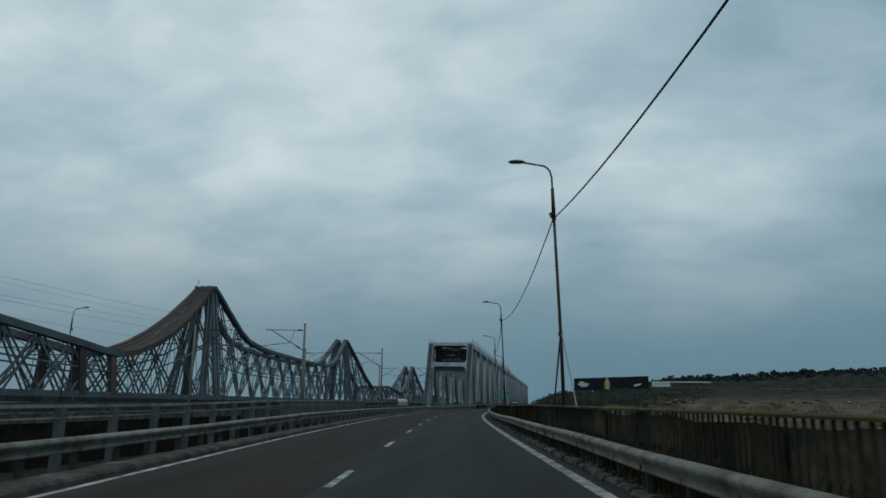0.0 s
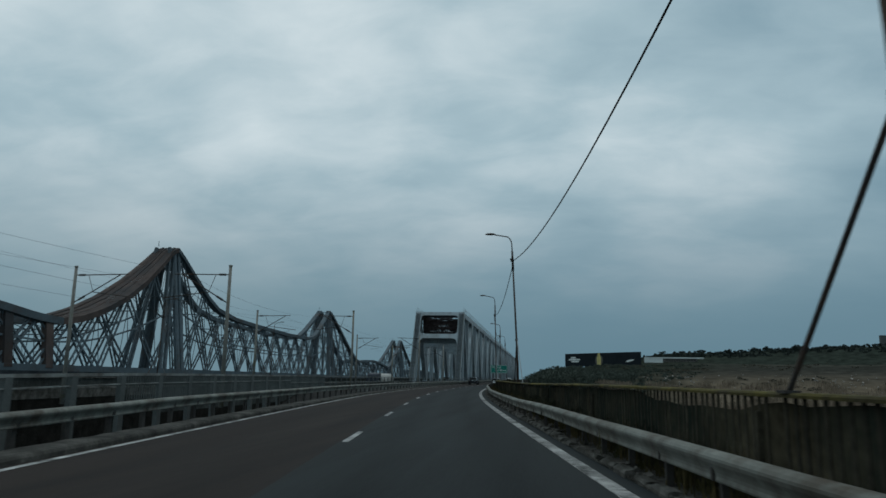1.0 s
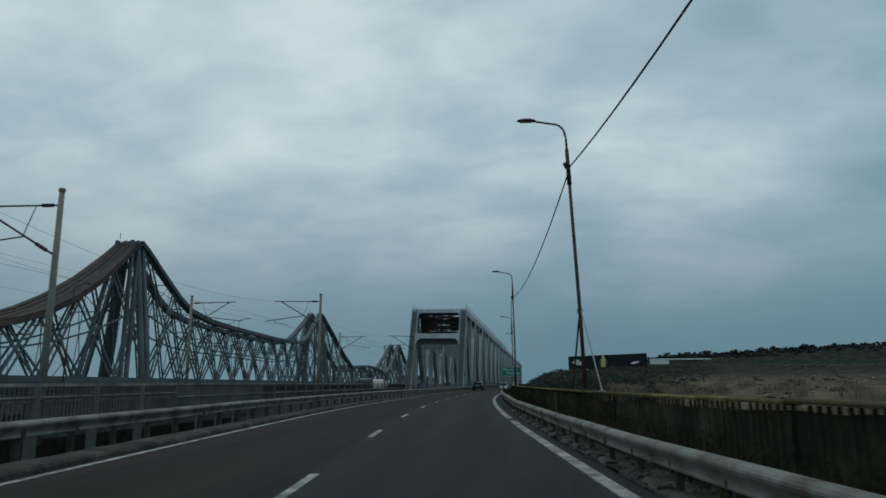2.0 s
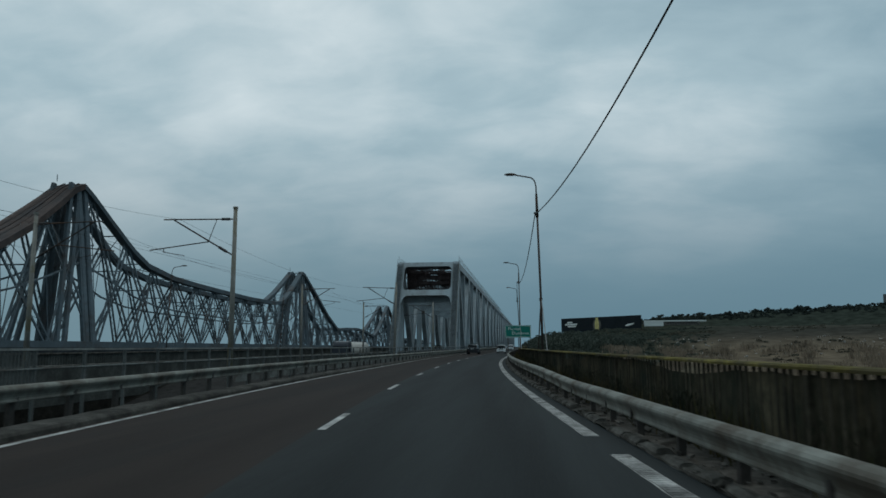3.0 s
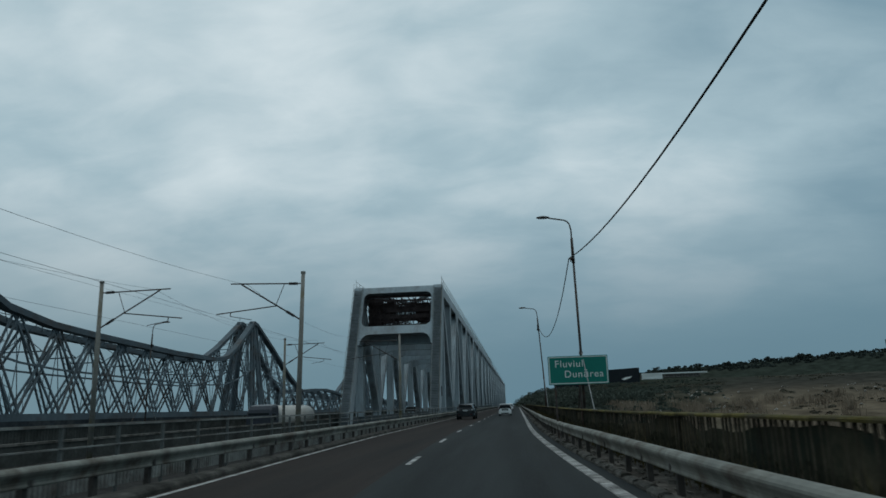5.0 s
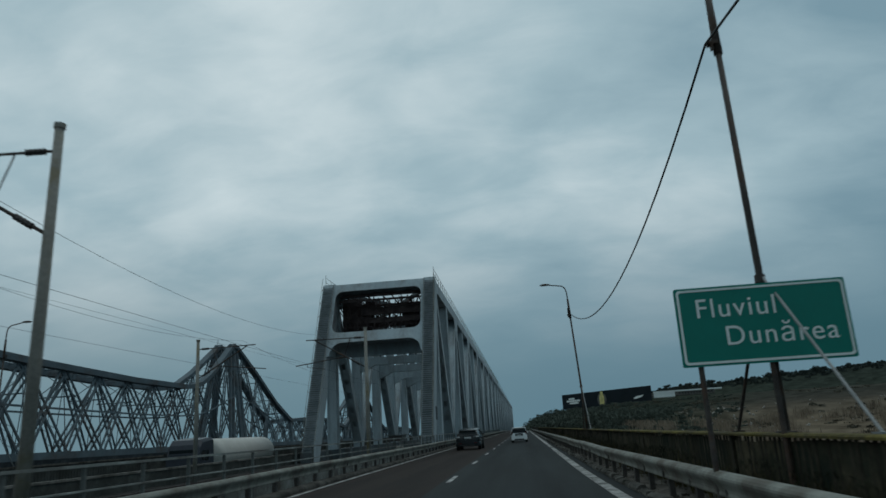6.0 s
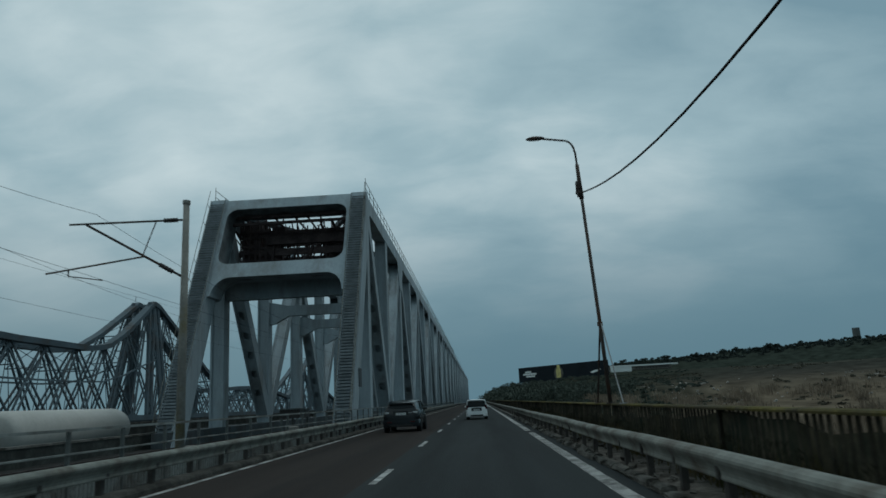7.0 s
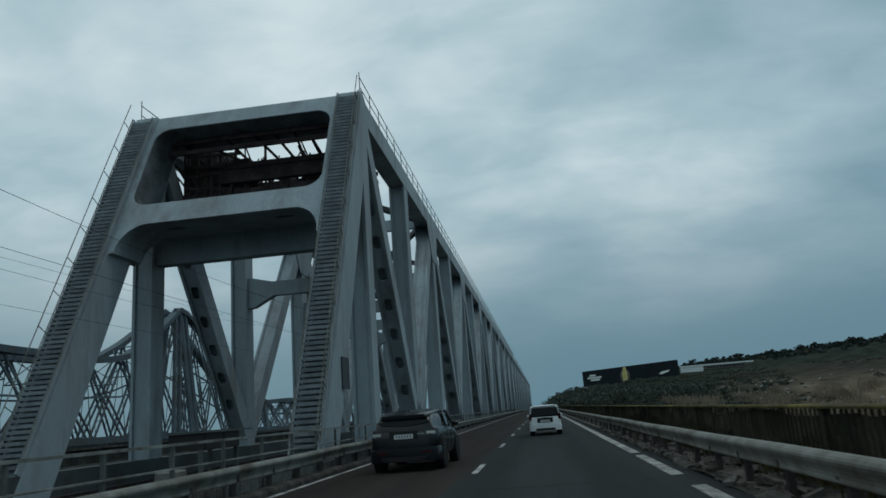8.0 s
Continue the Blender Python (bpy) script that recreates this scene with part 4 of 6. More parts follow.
def perforated(name, p, q, parent, holes=True, w=0.95, d=0.9):
    """A box member with side plates and cover plates that have a row of oval openings."""
    p, q = Vector(p), Vector(q)
    n = (q - p).length
    key = (round(n, 2), holes, w, d)
    if key not in MEMBERS:
        bm = bmesh.new()
        t = 0.05
        for s in (-1, 1):
            box(bm, (s * (w - t) / 2, n / 2, 0), (t, n, d))
            for e in (-1, 1):
                box(bm, (s * (w / 2 - 0.055), n / 2, e * (d / 2 - 0.012)), (0.13, n, 0.03))
        box(bm, (0, n / 2, 0), (w - 2 * t, n - 0.1, 0.03))
        if holes:
            pitch, op = 1.75, 0.72
            k = max(1, int((n - 2.0) / pitch))
            start = (n - k * pitch) / 2
            ovals = [rounded(-0.2, start + i * pitch + 0.5, 0.2, start + i * pitch + 0.5 + op, 0.195, 4) for i in range(k)]
            cover = plate([(-(w / 2 - t), 0.02), (w / 2 - t, 0.02), (w / 2 - t, n - 0.02), (-(w / 2 - t), n - 0.02)], ovals, 0.03)
            for s in (-1, 1):
                first = len(bm.verts)
                bm.from_mesh(cover)
                bm.verts.ensure_lookup_table()
                for v in bm.verts[first:]:
                    v.co.z += s * (d / 2 - 0.16)
        else:
            for s in (-1, 1):
                box(bm, (0, n / 2, s * (d / 2 - 0.13)), (w - 2 * t, n, 0.05))
        MEMBERS[key] = mesh_of(bm, STEEL)
    b = basis(p, q, (0, 0, 1) if abs((q - p).normalized().z) < 0.9 else (0, 1, 0))
    return link(name, MEMBERS[key], parent, at=Matrix.Translation(p) @ b.to_4x4())


MEMBERS = {}


def truss():
    br = thing("railway_truss_bridge")
    tagged(br, "huge grey painted steel box truss railway bridge", "truss bridge", kind="structure")
    for x in TX:
        bm = bmesh.new()
        beam(bm, (x, TY + BAY, TOP - 0.55), (x, node(NB - 1), TOP - 0.55), 0.95, 1.1)
        part("top_chord", bm, STEEL, br)
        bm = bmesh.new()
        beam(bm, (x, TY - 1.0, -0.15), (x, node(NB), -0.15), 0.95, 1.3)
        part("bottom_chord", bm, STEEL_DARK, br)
        for k in range(1, NB):
            y, yn = node(k), node(k + 1)
            perforated("vertical", (x, y, 0.45), (x, y, TOP - 1.0), br, False, 0.9, 1.1)
            if k % 2 and k < NB - 1:
                perforated("diagonal", (x, y + 0.2, TOP - 0.9), (x, yn, 0.9), br, True, 0.9, 1.0)
            elif k < NB - 1:
                perforated("diagonal", (x, y, 0.9), (x, yn - 0.2, TOP - 0.9), br, False, 0.9, 1.0)
            # gusset plates at the nodes
            if k % 2:
                for s in (-1, 1):
                    me = plate([(-2.3, 0), (2.3, 0), (2.0, -0.9), (0.9, -2.6), (-0.9, -2.6), (-2.0, -0.9)], (), 0.03)
                    me.materials.clear()
                    me.materials.append(STEEL)
                    if 1 < k < 24:
                        link("gusset_plate", me, br, at=Matrix.Translation((x + s * 0.49, y, TOP - 1.0)) @ Matrix.Rotation(radians(90), 4, "Z") @ Matrix.Rotation(radians(90), 4, "X"))
        # handrail on the top chord
        for zz in (0.5, 1.0):
            bm = bmesh.new()
            tube(bm, ((x + (0.42 if x > -10 else -0.42), TY + BAY - 0.2, TOP + zz), (x + (0.42 if x > -10 else -0.42), TY + 40 * BAY, TOP + zz)), 0.022, 6)
            part("handrail", bm, GALV, br)
        for k in range(90):
            bm = bmesh.new()
            tube(bm, ((x + (0.42 if x > -10 else -0.42), TY + BAY - 0.2 + k * 2.0, TOP), (x + (0.42 if x > -10 else -0.42), TY + BAY - 0.2 + k * 2.0, TOP + (1.0 if k else 1.25))), 0.022, 5)
            part("handrail_post", bm, GALV, br)
    # cross frames and top bracing
    sway = plate([(-4.55, -1.1), (-4.1, -1.05), (-2.9, -0.42), (2.9, -0.42), (4.1, -1.05), (4.55, -1.1), (4.55, 0.75), (4.1, 0.7), (3.0, 0.42), (-3.0, 0.42), (-4.1, 0.7), (-4.55, 0.75)], (), 0.5)
    sway.materials.clear()
    sway.materials.append(STEEL)
    for k in range(2, NB - 1):
        y = node(k)
        link("sway_beam", sway, br, at=Matrix.Translation((-12.27, y, 9.5)) @ Matrix.Rotation(radians(90), 4, "X"))
        if k % 2 == 0:
            continue
        bm = bmesh.new()
        box(bm, (-12.27, y, TOP - 0.5), (9.2, 0.45, 0.8))
        part("top_strut", bm, STEEL, br)
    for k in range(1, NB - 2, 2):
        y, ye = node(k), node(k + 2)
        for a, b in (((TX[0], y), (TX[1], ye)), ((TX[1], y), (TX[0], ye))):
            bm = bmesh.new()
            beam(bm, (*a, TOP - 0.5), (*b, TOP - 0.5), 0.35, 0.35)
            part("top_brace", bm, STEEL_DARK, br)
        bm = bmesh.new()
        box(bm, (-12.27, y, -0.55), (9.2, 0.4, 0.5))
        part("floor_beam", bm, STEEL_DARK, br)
    # the sloping portal: end posts, frame plate with its window, stairs
    L = math.hypot(BAY, TOP)
    tilt = Matrix.Translation((-12.27, TY, 0)) @ Matrix.Rotation(math.atan2(TOP, BAY), 4, "X")
    zz = lambda z: z * L / TOP
    for x in TX:
        s = 1 if x > -12 else -1
        bm = bmesh.new()
        X = x + 12.27
        box(bm, (X, L / 2 - 0.4, -1.05), (1.0, L + 0.8, 0.06))
        for e in (-0.52, 0.52):
            box(bm, (X + e, L / 2 - 0.4, -0.33), (0.06, L + 0.8, 1.55))
        box(bm, (X, L / 2 - 0.4, 0.42), (1.0, L + 0.8, 0.06))
        part("end_post", bm, STEEL, br).matrix_basis = tilt
        # stair up the end post
        st = new("stair")
        st.parent = br
        st.matrix_basis = tilt
        bm = bmesh.new()
        for e in (-0.46, 0.46):
            box(bm, (X + e, L / 2, 0.62), (0.05, L - 0.6, 0.2))
        part("stringer", bm, STEEL, st)
        tr = bmesh.new()
        R = Matrix.Rotation(-math.atan2(TOP, BAY), 3, "X")
        box(tr, (0, 0, 0), (0.86, 0.2, 0.03), R)
        box(tr, R @ Vector((0, -0.10, -0.045)), (0.9, 0.03, 0.11), R)
        tr = mesh_of(tr, TREAD)
        nt = 82
        for i in range(nt):
            link("tread", tr, st, at=(X, 0.6 + (L - 1.0) * i / nt, 0.66))
        for off in (-0.5, 0.5):
            bm = bmesh.new()
            tube(bm, ((X + off, 0.6, 0.75), (X + off, L - 0.3, 0.75)), 0.022, 6)
            part("stair_rail", bm, GALV, st)
            if off * s < 0:
                continue
            bm = bmesh.new()
            tube(bm, ((X + off, 0.6, 1.2), (X + off, L + 0.2, 1.2)), 0.02, 6)
            part("stair_rail", bm, GALV, st)
            for i in range(11):
                bm = bmesh.new()
                tube(bm, ((X + off, 0.9 + i * 1.6, 0.7), (X + off, 0.9 + i * 1.6, 1.2)), 0.018, 5)
                part("rail_post", bm, GALV, st)
    win = rounded(-4.25, zz(10.85), 4.16, zz(15.18), 0.75, 6)
    out = [(-4.6, zz(15.95)), (-4.6, zz(8.5)), (-4.25, zz(8.6))]
    for k in range(9):
        a = radians(180 - 90 * k / 8)
        out.append((-3.15 + 1.1 * math.cos(a), zz(9.85) - 1.35 + 1.35 * math.sin(a)))
    for k in range(9):
        a = radians(90 - 90 * k / 8)
        out.append((3.15 + 1.1 * math.cos(a), zz(9.85) - 1.35 + 1.35 * math.sin(a)))
    out += [(4.25, zz(8.6)), (4.6, zz(8.5)), (4.6, zz(15.95))]
    # the boxes are level underneath, so the back plates sit higher along the slope
    lift = {0.36: 0.0, -1.5: 0.9}
    raised = lambda ring, d: [(x, min(y + d, zz(15.9))) for x, y in ring]
    for dz, nm in ((0.36, "portal_plate"), (-1.5, "portal_back_plate")):
        me = plate(out if nm == "portal_plate" else raised(out[:1], 0) + raised(out[1:-1], lift[dz]) + raised(out[-1:], 0), (win if nm == "portal_plate" else raised(win, 0.55),), 0.06)
        me.materials.clear()
        me.materials.append(STEEL)
        link(nm, me, br, at=tilt @ Matrix.Translation((0, 0, dz)))
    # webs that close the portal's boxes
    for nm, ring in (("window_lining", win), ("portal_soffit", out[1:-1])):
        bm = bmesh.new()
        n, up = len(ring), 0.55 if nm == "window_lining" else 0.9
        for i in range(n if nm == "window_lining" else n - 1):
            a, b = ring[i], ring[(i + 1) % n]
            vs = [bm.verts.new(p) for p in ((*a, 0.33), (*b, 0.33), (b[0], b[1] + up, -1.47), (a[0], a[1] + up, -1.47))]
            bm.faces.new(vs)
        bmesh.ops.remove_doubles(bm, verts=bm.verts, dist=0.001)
        # the lining takes the shaded copy of the paint
        part(nm, bm, LINING_SHADE if nm == "window_lining" else STEEL, br).matrix_basis = tilt
    bm = bmesh.new()
    for x in (-2.4, 2.4):
        bmesh.ops.create_circle(bm, cap_ends=True, radius=1, segments=16, matrix=tilt @ Matrix.Translation((x, zz(9.85) + 0.425, -0.55)) @ Matrix.Rotation(radians(90) + math.atan2(0.9, 1.8), 4, "X") @ Matrix.Diagonal((0.45, 0.16, 1, 1)))
    part("manhole", bm, INSUL, br, "dark oval manhole in the soffit")
    # inspection plate on the first post
    bm = bmesh.new()
    box(bm, (-6.72, TY + 2.6, 3.1), (0.05, 0.9, 1.1))
    part("inspection_plate", bm, STEEL_DARK, br)
    # second, deeper beam behind the portal
    bm = bmesh.new()
    box(bm, (-12.27, TY + BAY, 9.58), (9.0, 0.6, 1.2))
    part("sway_beam", bm, STEEL, br)
    bm = bmesh.new()
    box(bm, (-12.27, TY + 7.22, 10.16), (8.4, 1.0, 0.05))
    part("portal_soffit", bm, STEEL, br)
    # abutment bearing
    for x in TX:
        bm = bmesh.new()
        box(bm, (x, TY - 0.3, -0.75), (1.6, 2.2, 0.6))
        part("bearing_block", bm, CONCRETE, br)
    # stone-grey river piers
    for y in (TY, TY + 140, TY + 320, TY + 470):
        bm = bmesh.new()
        vs = box(bm, (-12.3, y + 2, -17), (22, 4, 29))
        for v in vs:
            if v.co.z < -20:
                v.co.y += 1.2 * (1 if v.co.y > y + 2 else -1)
        tagged(part("bridge_pier", bm, CONCRETE), "tall grey concrete bridge pier", "pier", kind="structure")


truss()


# rusty maintenance gantry hung under the top bracing
def gantry():
    g = thing("maintenance_gantry", (-12.3, TY + BAY + 3.5, 11.6))
    rnd = random.Random(3)
    for y in (-1.6, 1.6):
        for z in (0.0, 1.1, 2.6):
            bm = bmesh.new()
            beam(bm, (-4.3, y, z), (4.3, y, z), 0.14, 0.5 if z == 1.1 else 0.2)
            part("boom", bm, RUST, g)
        for k in range(9):
            x = -4.2 + 8.4 * k / 8
            bm = bmesh.new()
            beam(bm, (x, y, 0), (x, y, 3.8 if k % 4 == 0 else 2.6), 0.1, 0.1)
            part("upright", bm, RUST, g)
            if k < 8:
                bm = bmesh.new()
                beam(bm, (x, y, 0.0 if k % 2 else 1.1), (x + 1.05, y, 1.1 if k % 2 else 0.0), 0.07, 0.07)
                part("lacing", bm, RUST, g)
    for k in range(5):
        bm = bmesh.new()
        beam(bm, (-4.2 + 2.1 * k, -1.6, 0.05), (-4.2 + 2.1 * k, 1.6, 0.05), 0.12, 0.16)
        part("cross_beam", bm, RUST, g)
    bm = bmesh.new()
    box(bm, (2.6, 0.2, 1.7), (1.7, 2.2, 2.3))
    part("winch_cabin", bm, RUST, g)
    bm = bmesh.new()
    box(bm, (0.9, -1.75, 2.0), (6.2, 0.35, 0.75))
    box(bm, (0.9, -1.95, 2.34), (6.2, 0.12, 0.08))
    part("main_girder", bm, RUST, g, "red-brown plate girder")
    for k in range(6):
        bm = bmesh.new()
        beam(bm, (-3.9 + 0.42 * k, -1.9, 0.2), (-3.9 + 0.42 * k + rnd.uniform(-0.3, 0.3), -1.5, 3.9), 0.12, 0.12)
        part("upright", bm, RUST, g)
        bm = bmesh.new()
        beam(bm, (-4.1, -1.9, 0.5 + 0.55 * k), (-1.3, -1.6, 0.5 + 0.55 * k + rnd.uniform(-0.3, 0.3)), 0.1, 0.14)
        part("ledger", bm, RUST, g)
    bm = bmesh.new()
    box(bm, (-3.6, 0.3, 1.9), (1.5, 2.4, 3.4))
    box(bm, (-2.5, 0.9, 1.9), (1.3, 1.0, 2.6))
    box(bm, (-1.5, -0.6, 2.6), (1.0, 1.2, 1.0))
    part("drive_housing", bm, RUST, g)
    bm = bmesh.new()
    pts = [(-0.5 + 1.7 * math.cos(a), -1.7, 1.5 + 1.25 * math.sin(a)) for a in (math.pi * (1 + k / 10) for k in range(11))]
    tube(bm, pts, 0.08, 6)
    part("curved_brace", bm, RUST, g)
    for i in range(110):
        bm = bmesh.new()
        x = rnd.choice((rnd.uniform(-4, -1.2), rnd.uniform(1.4, 4), rnd.uniform(-4, 4)))
        beam(bm, (x, rnd.uniform(-1.6, 1.6), rnd.uniform(0, 1.5)), (x + rnd.uniform(-1.2, 1.2), rnd.uniform(-1.6, 1.6), rnd.uniform(2, 4)), 0.07, 0.07)
        part("hanger", bm, RUST, g)
    for y in (-3.2, 4.2):
        for z in (2.9, 3.4):
            bm = bmesh.new()
            beam(bm, (-4.4, y, z), (4.4, y, z), 0.16, 0.2)
            part("runway_beam", bm, RUST, g)
    for k in range(9):
        bm = bmesh.new()
        x = -4.2 + 8.4 * k / 8 + rnd.uniform(-0.5, 0.3)
        beam(bm, (x, -3.2, rnd.choice((2.9, 3.4))), (x + rnd.uniform(-1.6, 1.6), rnd.uniform(1.0, 4.2), rnd.choice((2.9, 3.4))), 0.1, 0.1)
        part("lacing", bm, RUST, g)
    tagged(g, "dark rusty maintenance gantry hung inside the truss", "gantry")


gantry()


# ---- the old lattice bridge ----
OB = -69.5
PROFILE = ((60, 14.2), (75, 14.6), (90, 13.8), (103, 12.4), (113, 11.3), (120, 10.4), (126, 10.1), (131, 10.9), (138, 13.0), (145, 16.0), (152, 20.0), (159, 25.0), (163.8, 28.9), (165.3, 28.9), (168.5, 27.0), (172, 24.6), (180, 19.6), (185, 17.4), (194.8, 15.9), (206, 15.3), (220, 14.8), (235, 14.3), (256, 14.2), (262, 15.0), (269, 18.0), (276, 22.0), (282.6, 25.9), (284, 25.9), (297, 19.6), (310, 12.6), (322, 7.9), (336, 8.6), (352, 8.9), (368, 8.2), (386, 6.2), (398, 9.5), (412, 15.5), (425, 22.0), (428, 22.0), (440, 15.5), (455, 8.5), (470, 5.0), (500, 6.0), (540, 5.0), (580, 3.5))
TOWERS = (164.3, 283.3, 426.5)
NODES = [60.0] + [61.8 + 8.3 * k for k in range(1, 9)] + [136.4, 145.7, 155.5, 167.5, 178.0] + [178.0 + 9.2 * k for k in range(1, 44)]


def old_top(y):
    for (a, za), (b, zb) in zip(PROFILE, PROFILE[1:]):
        if a <= y <= b:
            return mix(za, zb, (y - a) / (b - a))
    return 4.0


def old_base(y):
    return 1.9 - 0.0045 * (y - 120)


def old_x(y, z, s):
    """The two trusses lean towards one another; s: -1 far, 1 near."""
    return OB - 2.0 + s * mix(4.2, 1.5, min(1, (z - old_base(y)) / 27))


def old_bridge():
    br = thing("old_lattice_bridge", (OB, 60, 0))
    tagged(br, "old grey riveted lattice cantilever bridge with rusty upper chord", "lattice bridge", kind="structure")
    inv = Vector((-OB, -60, 0))
    P = lambda y, z, s: Vector((old_x(y, z, s), y, z)) + inv
    for s in (-1, 1):
        # upper chord, rusty up to the first tower, grey beyond
        for seg, material in (((60, 126), OLDSTEEL), ((126, 165), OLDRUST), ((165, 580), OLDSTEEL)):
            bm = bmesh.new()
            rows = []
            n = int((seg[1] - seg[0]) / 2.5)
            for k in range(n + 1):
                y = seg[0] + (seg[1] - seg[0]) * k / n
                z = old_top(y)
                h = 1.15 if y < 165 else 0.95
                p = P(y, z, s)
                rows.append([p + Vector((dx, 0, dz)) for dx, dz in ((-0.75, 0), (0.75, 0), (0.75, -h), (-0.75, -h))])
            sweep(bm, rows)
            part("upper_chord", bm, material, br)
        bm = bmesh.new()
        beam(bm, P(60, old_base(60), s), P(580, old_base(580), s), 0.8, 1.1)
        part("lower_chord", bm, OLDSTEEL, br)
        # mid chord
        bm = bmesh.new()
        rows = []
        for k in range(66):
            y = 60 + 8 * k
            z = mix(old_base(y), old_top(y), 0.5)
            p = P(y, z, s)
            rows.append([p + Vector((dx, 0, dz)) for dx, dz in ((-0.12, 0.14), (0.12, 0.14), (0.12, -0.14), (-0.12, -0.14))])
        sweep(bm, rows)
        part("middle_tie", bm, OLDSTEEL, br)

        def lattice(p, q, w, t):
            """A built-up member of two flanges with lacing between."""
            bm = bmesh.new()
            p, q = Vector(p), Vector(q)
            d = (q - p).normalized()
            side = d.cross(Vector((1, 0, 0))).normalized() * (w / 2)
            for e in (-1, 1):
                beam(bm, p + side * e, q + side * e, t, t * 0.75, (1, 0, 0))
            m = max(2, int((q - p).length / (w * 1.25)))
            for i in range(m):
                a, b = p.lerp(q, i / m), p.lerp(q, (i + 1) / m)
                e = 1 if i % 2 else -1
                beam(bm, a + side * e, b - side * e, 0.06, 0.06, (1, 0, 0))
            return bm

        for y, ye in zip(NODES, NODES[1:]):
            a, b, c, d = P(y, old_base(y), s), P(ye, old_base(ye), s), P(y, old_top(y) - 0.8, s), P(ye, old_top(ye) - 0.8, s)
            w = 1.1 if y < 330 else 0.9
            part("diagonal", lattice(a, d, w, 0.3), OLDSTEEL, br)
            part("diagonal", lattice(b, c, w, 0.3), OLDSTEEL, br)
            bm = bmesh.new()
            tube(bm, (a, c), 0.07, 5)
            part("vertical", bm, OLDSTEEL, br)
        # heavy posts where the hung span meets the arms
        for yy in (114.0, 123.0, 322.0, 386.0):
            bm = bmesh.new()
            beam(bm, P(yy, old_base(yy), s), P(yy, old_top(yy) - 0.4, s), 0.9, 1.7, (0, 1, 0))
            part("hinge_post", bm, OLDRUST if yy < 200 else OLDSTEEL, br)
        for t in TOWERS:
            for dy in (-0.2, 3.2) if t < 400 else (0,):
                wide = 1.9
                part("tower_post", lattice(P(t - (6 if dy < 1 else -1), old_base(t), s), P(t - 1 + dy * 0.4, old_top(t) - 0.6, s), wide, 0.75), OLDSTEEL, br)
            part("tower_post", lattice(P(t + 1.5, old_base(t), s), P(t + 0.5, old_top(t) - 0.6, s), 1.7, 0.9), OLDSTEEL, br)
    # brown sheeting on top between the chords
    for i in range(7):
        bm = bmesh.new()
        rows = []
        lift = (0.05, -0.1, 0.0, -0.14, -0.04, -0.12, 0.02)[i]
        for k in range(18):
            y = 127 + 37.5 * k / 17
            z = old_top(y) + lift + 0.06 * noise.noise((y * 0.6, i, 0))
            a, b = P(y, z, -1), P(y, z, 1)
            a, b = a.lerp(b, i / 7 + 0.003), a.lerp(b, (i + 1) / 7 - 0.003)
            rows.append([a, b, b + Vector((0, 0, -0.1)), a + Vector((0, 0, -0.1))])
        sweep(bm, rows)
        part("top_sheet", bm, OLDRUST, br, "brown weathered sheeting over the upper chords")
    # bracing between the two trusses
    bm = bmesh.new()
    y = 60.0
    while y < 574:
        for f in (0.66, 0.98):
            z = mix(old_base(y), old_top(y), f)
            beam(bm, P(y, z, -1), P(y, z, 1), 0.14, 0.2)
        z0, z1 = mix(old_base(y), old_top(y), 0.66), old_top(y) - 0.4
        beam(bm, P(y, z0, -1), P(y, z1, 1), 0.1, 0.1)
        beam(bm, P(y, z0, 1), P(y, z1, -1), 0.1, 0.1)
        ym = y + 8.3
        if ym < 580:
            beam(bm, P(y, old_top(y) - 0.5, -1), P(ym, old_top(ym) - 0.5, 1), 0.1, 0.1)
            beam(bm, P(y, old_top(y) - 0.5, 1), P(ym, old_top(ym) - 0.5, -1), 0.1, 0.1)
        y = ym
    part("cross_bracing", bm, OLDSTEEL, br)
    bm = bmesh.new()
    a, b = Vector((OB - 2, 60, old_base(60) - 0.9)) + inv, Vector((OB - 2, 580, old_base(580) - 0.9)) + inv
    beam(bm, a, b, 10.5, 0.9)
    part("old_deck", bm, OLDDECK, br)
    for t in TOWERS:
        bm = bmesh.new()
        tube(bm, (P(t - 1.5, old_top(t), -1), P(t - 1.5, old_top(t) + 1.2, -1)), 0.07, 5)
        part("finial", bm, OLDSTEEL, br)
        bm = bmesh.new()
        box(bm, (OB - 2, t, -15.5), (12, 7, 32))
        tagged(part("stone_pier", bm, CONCRETE), "tall stone pier of the old bridge", "pier", kind="structure")


old_bridge()


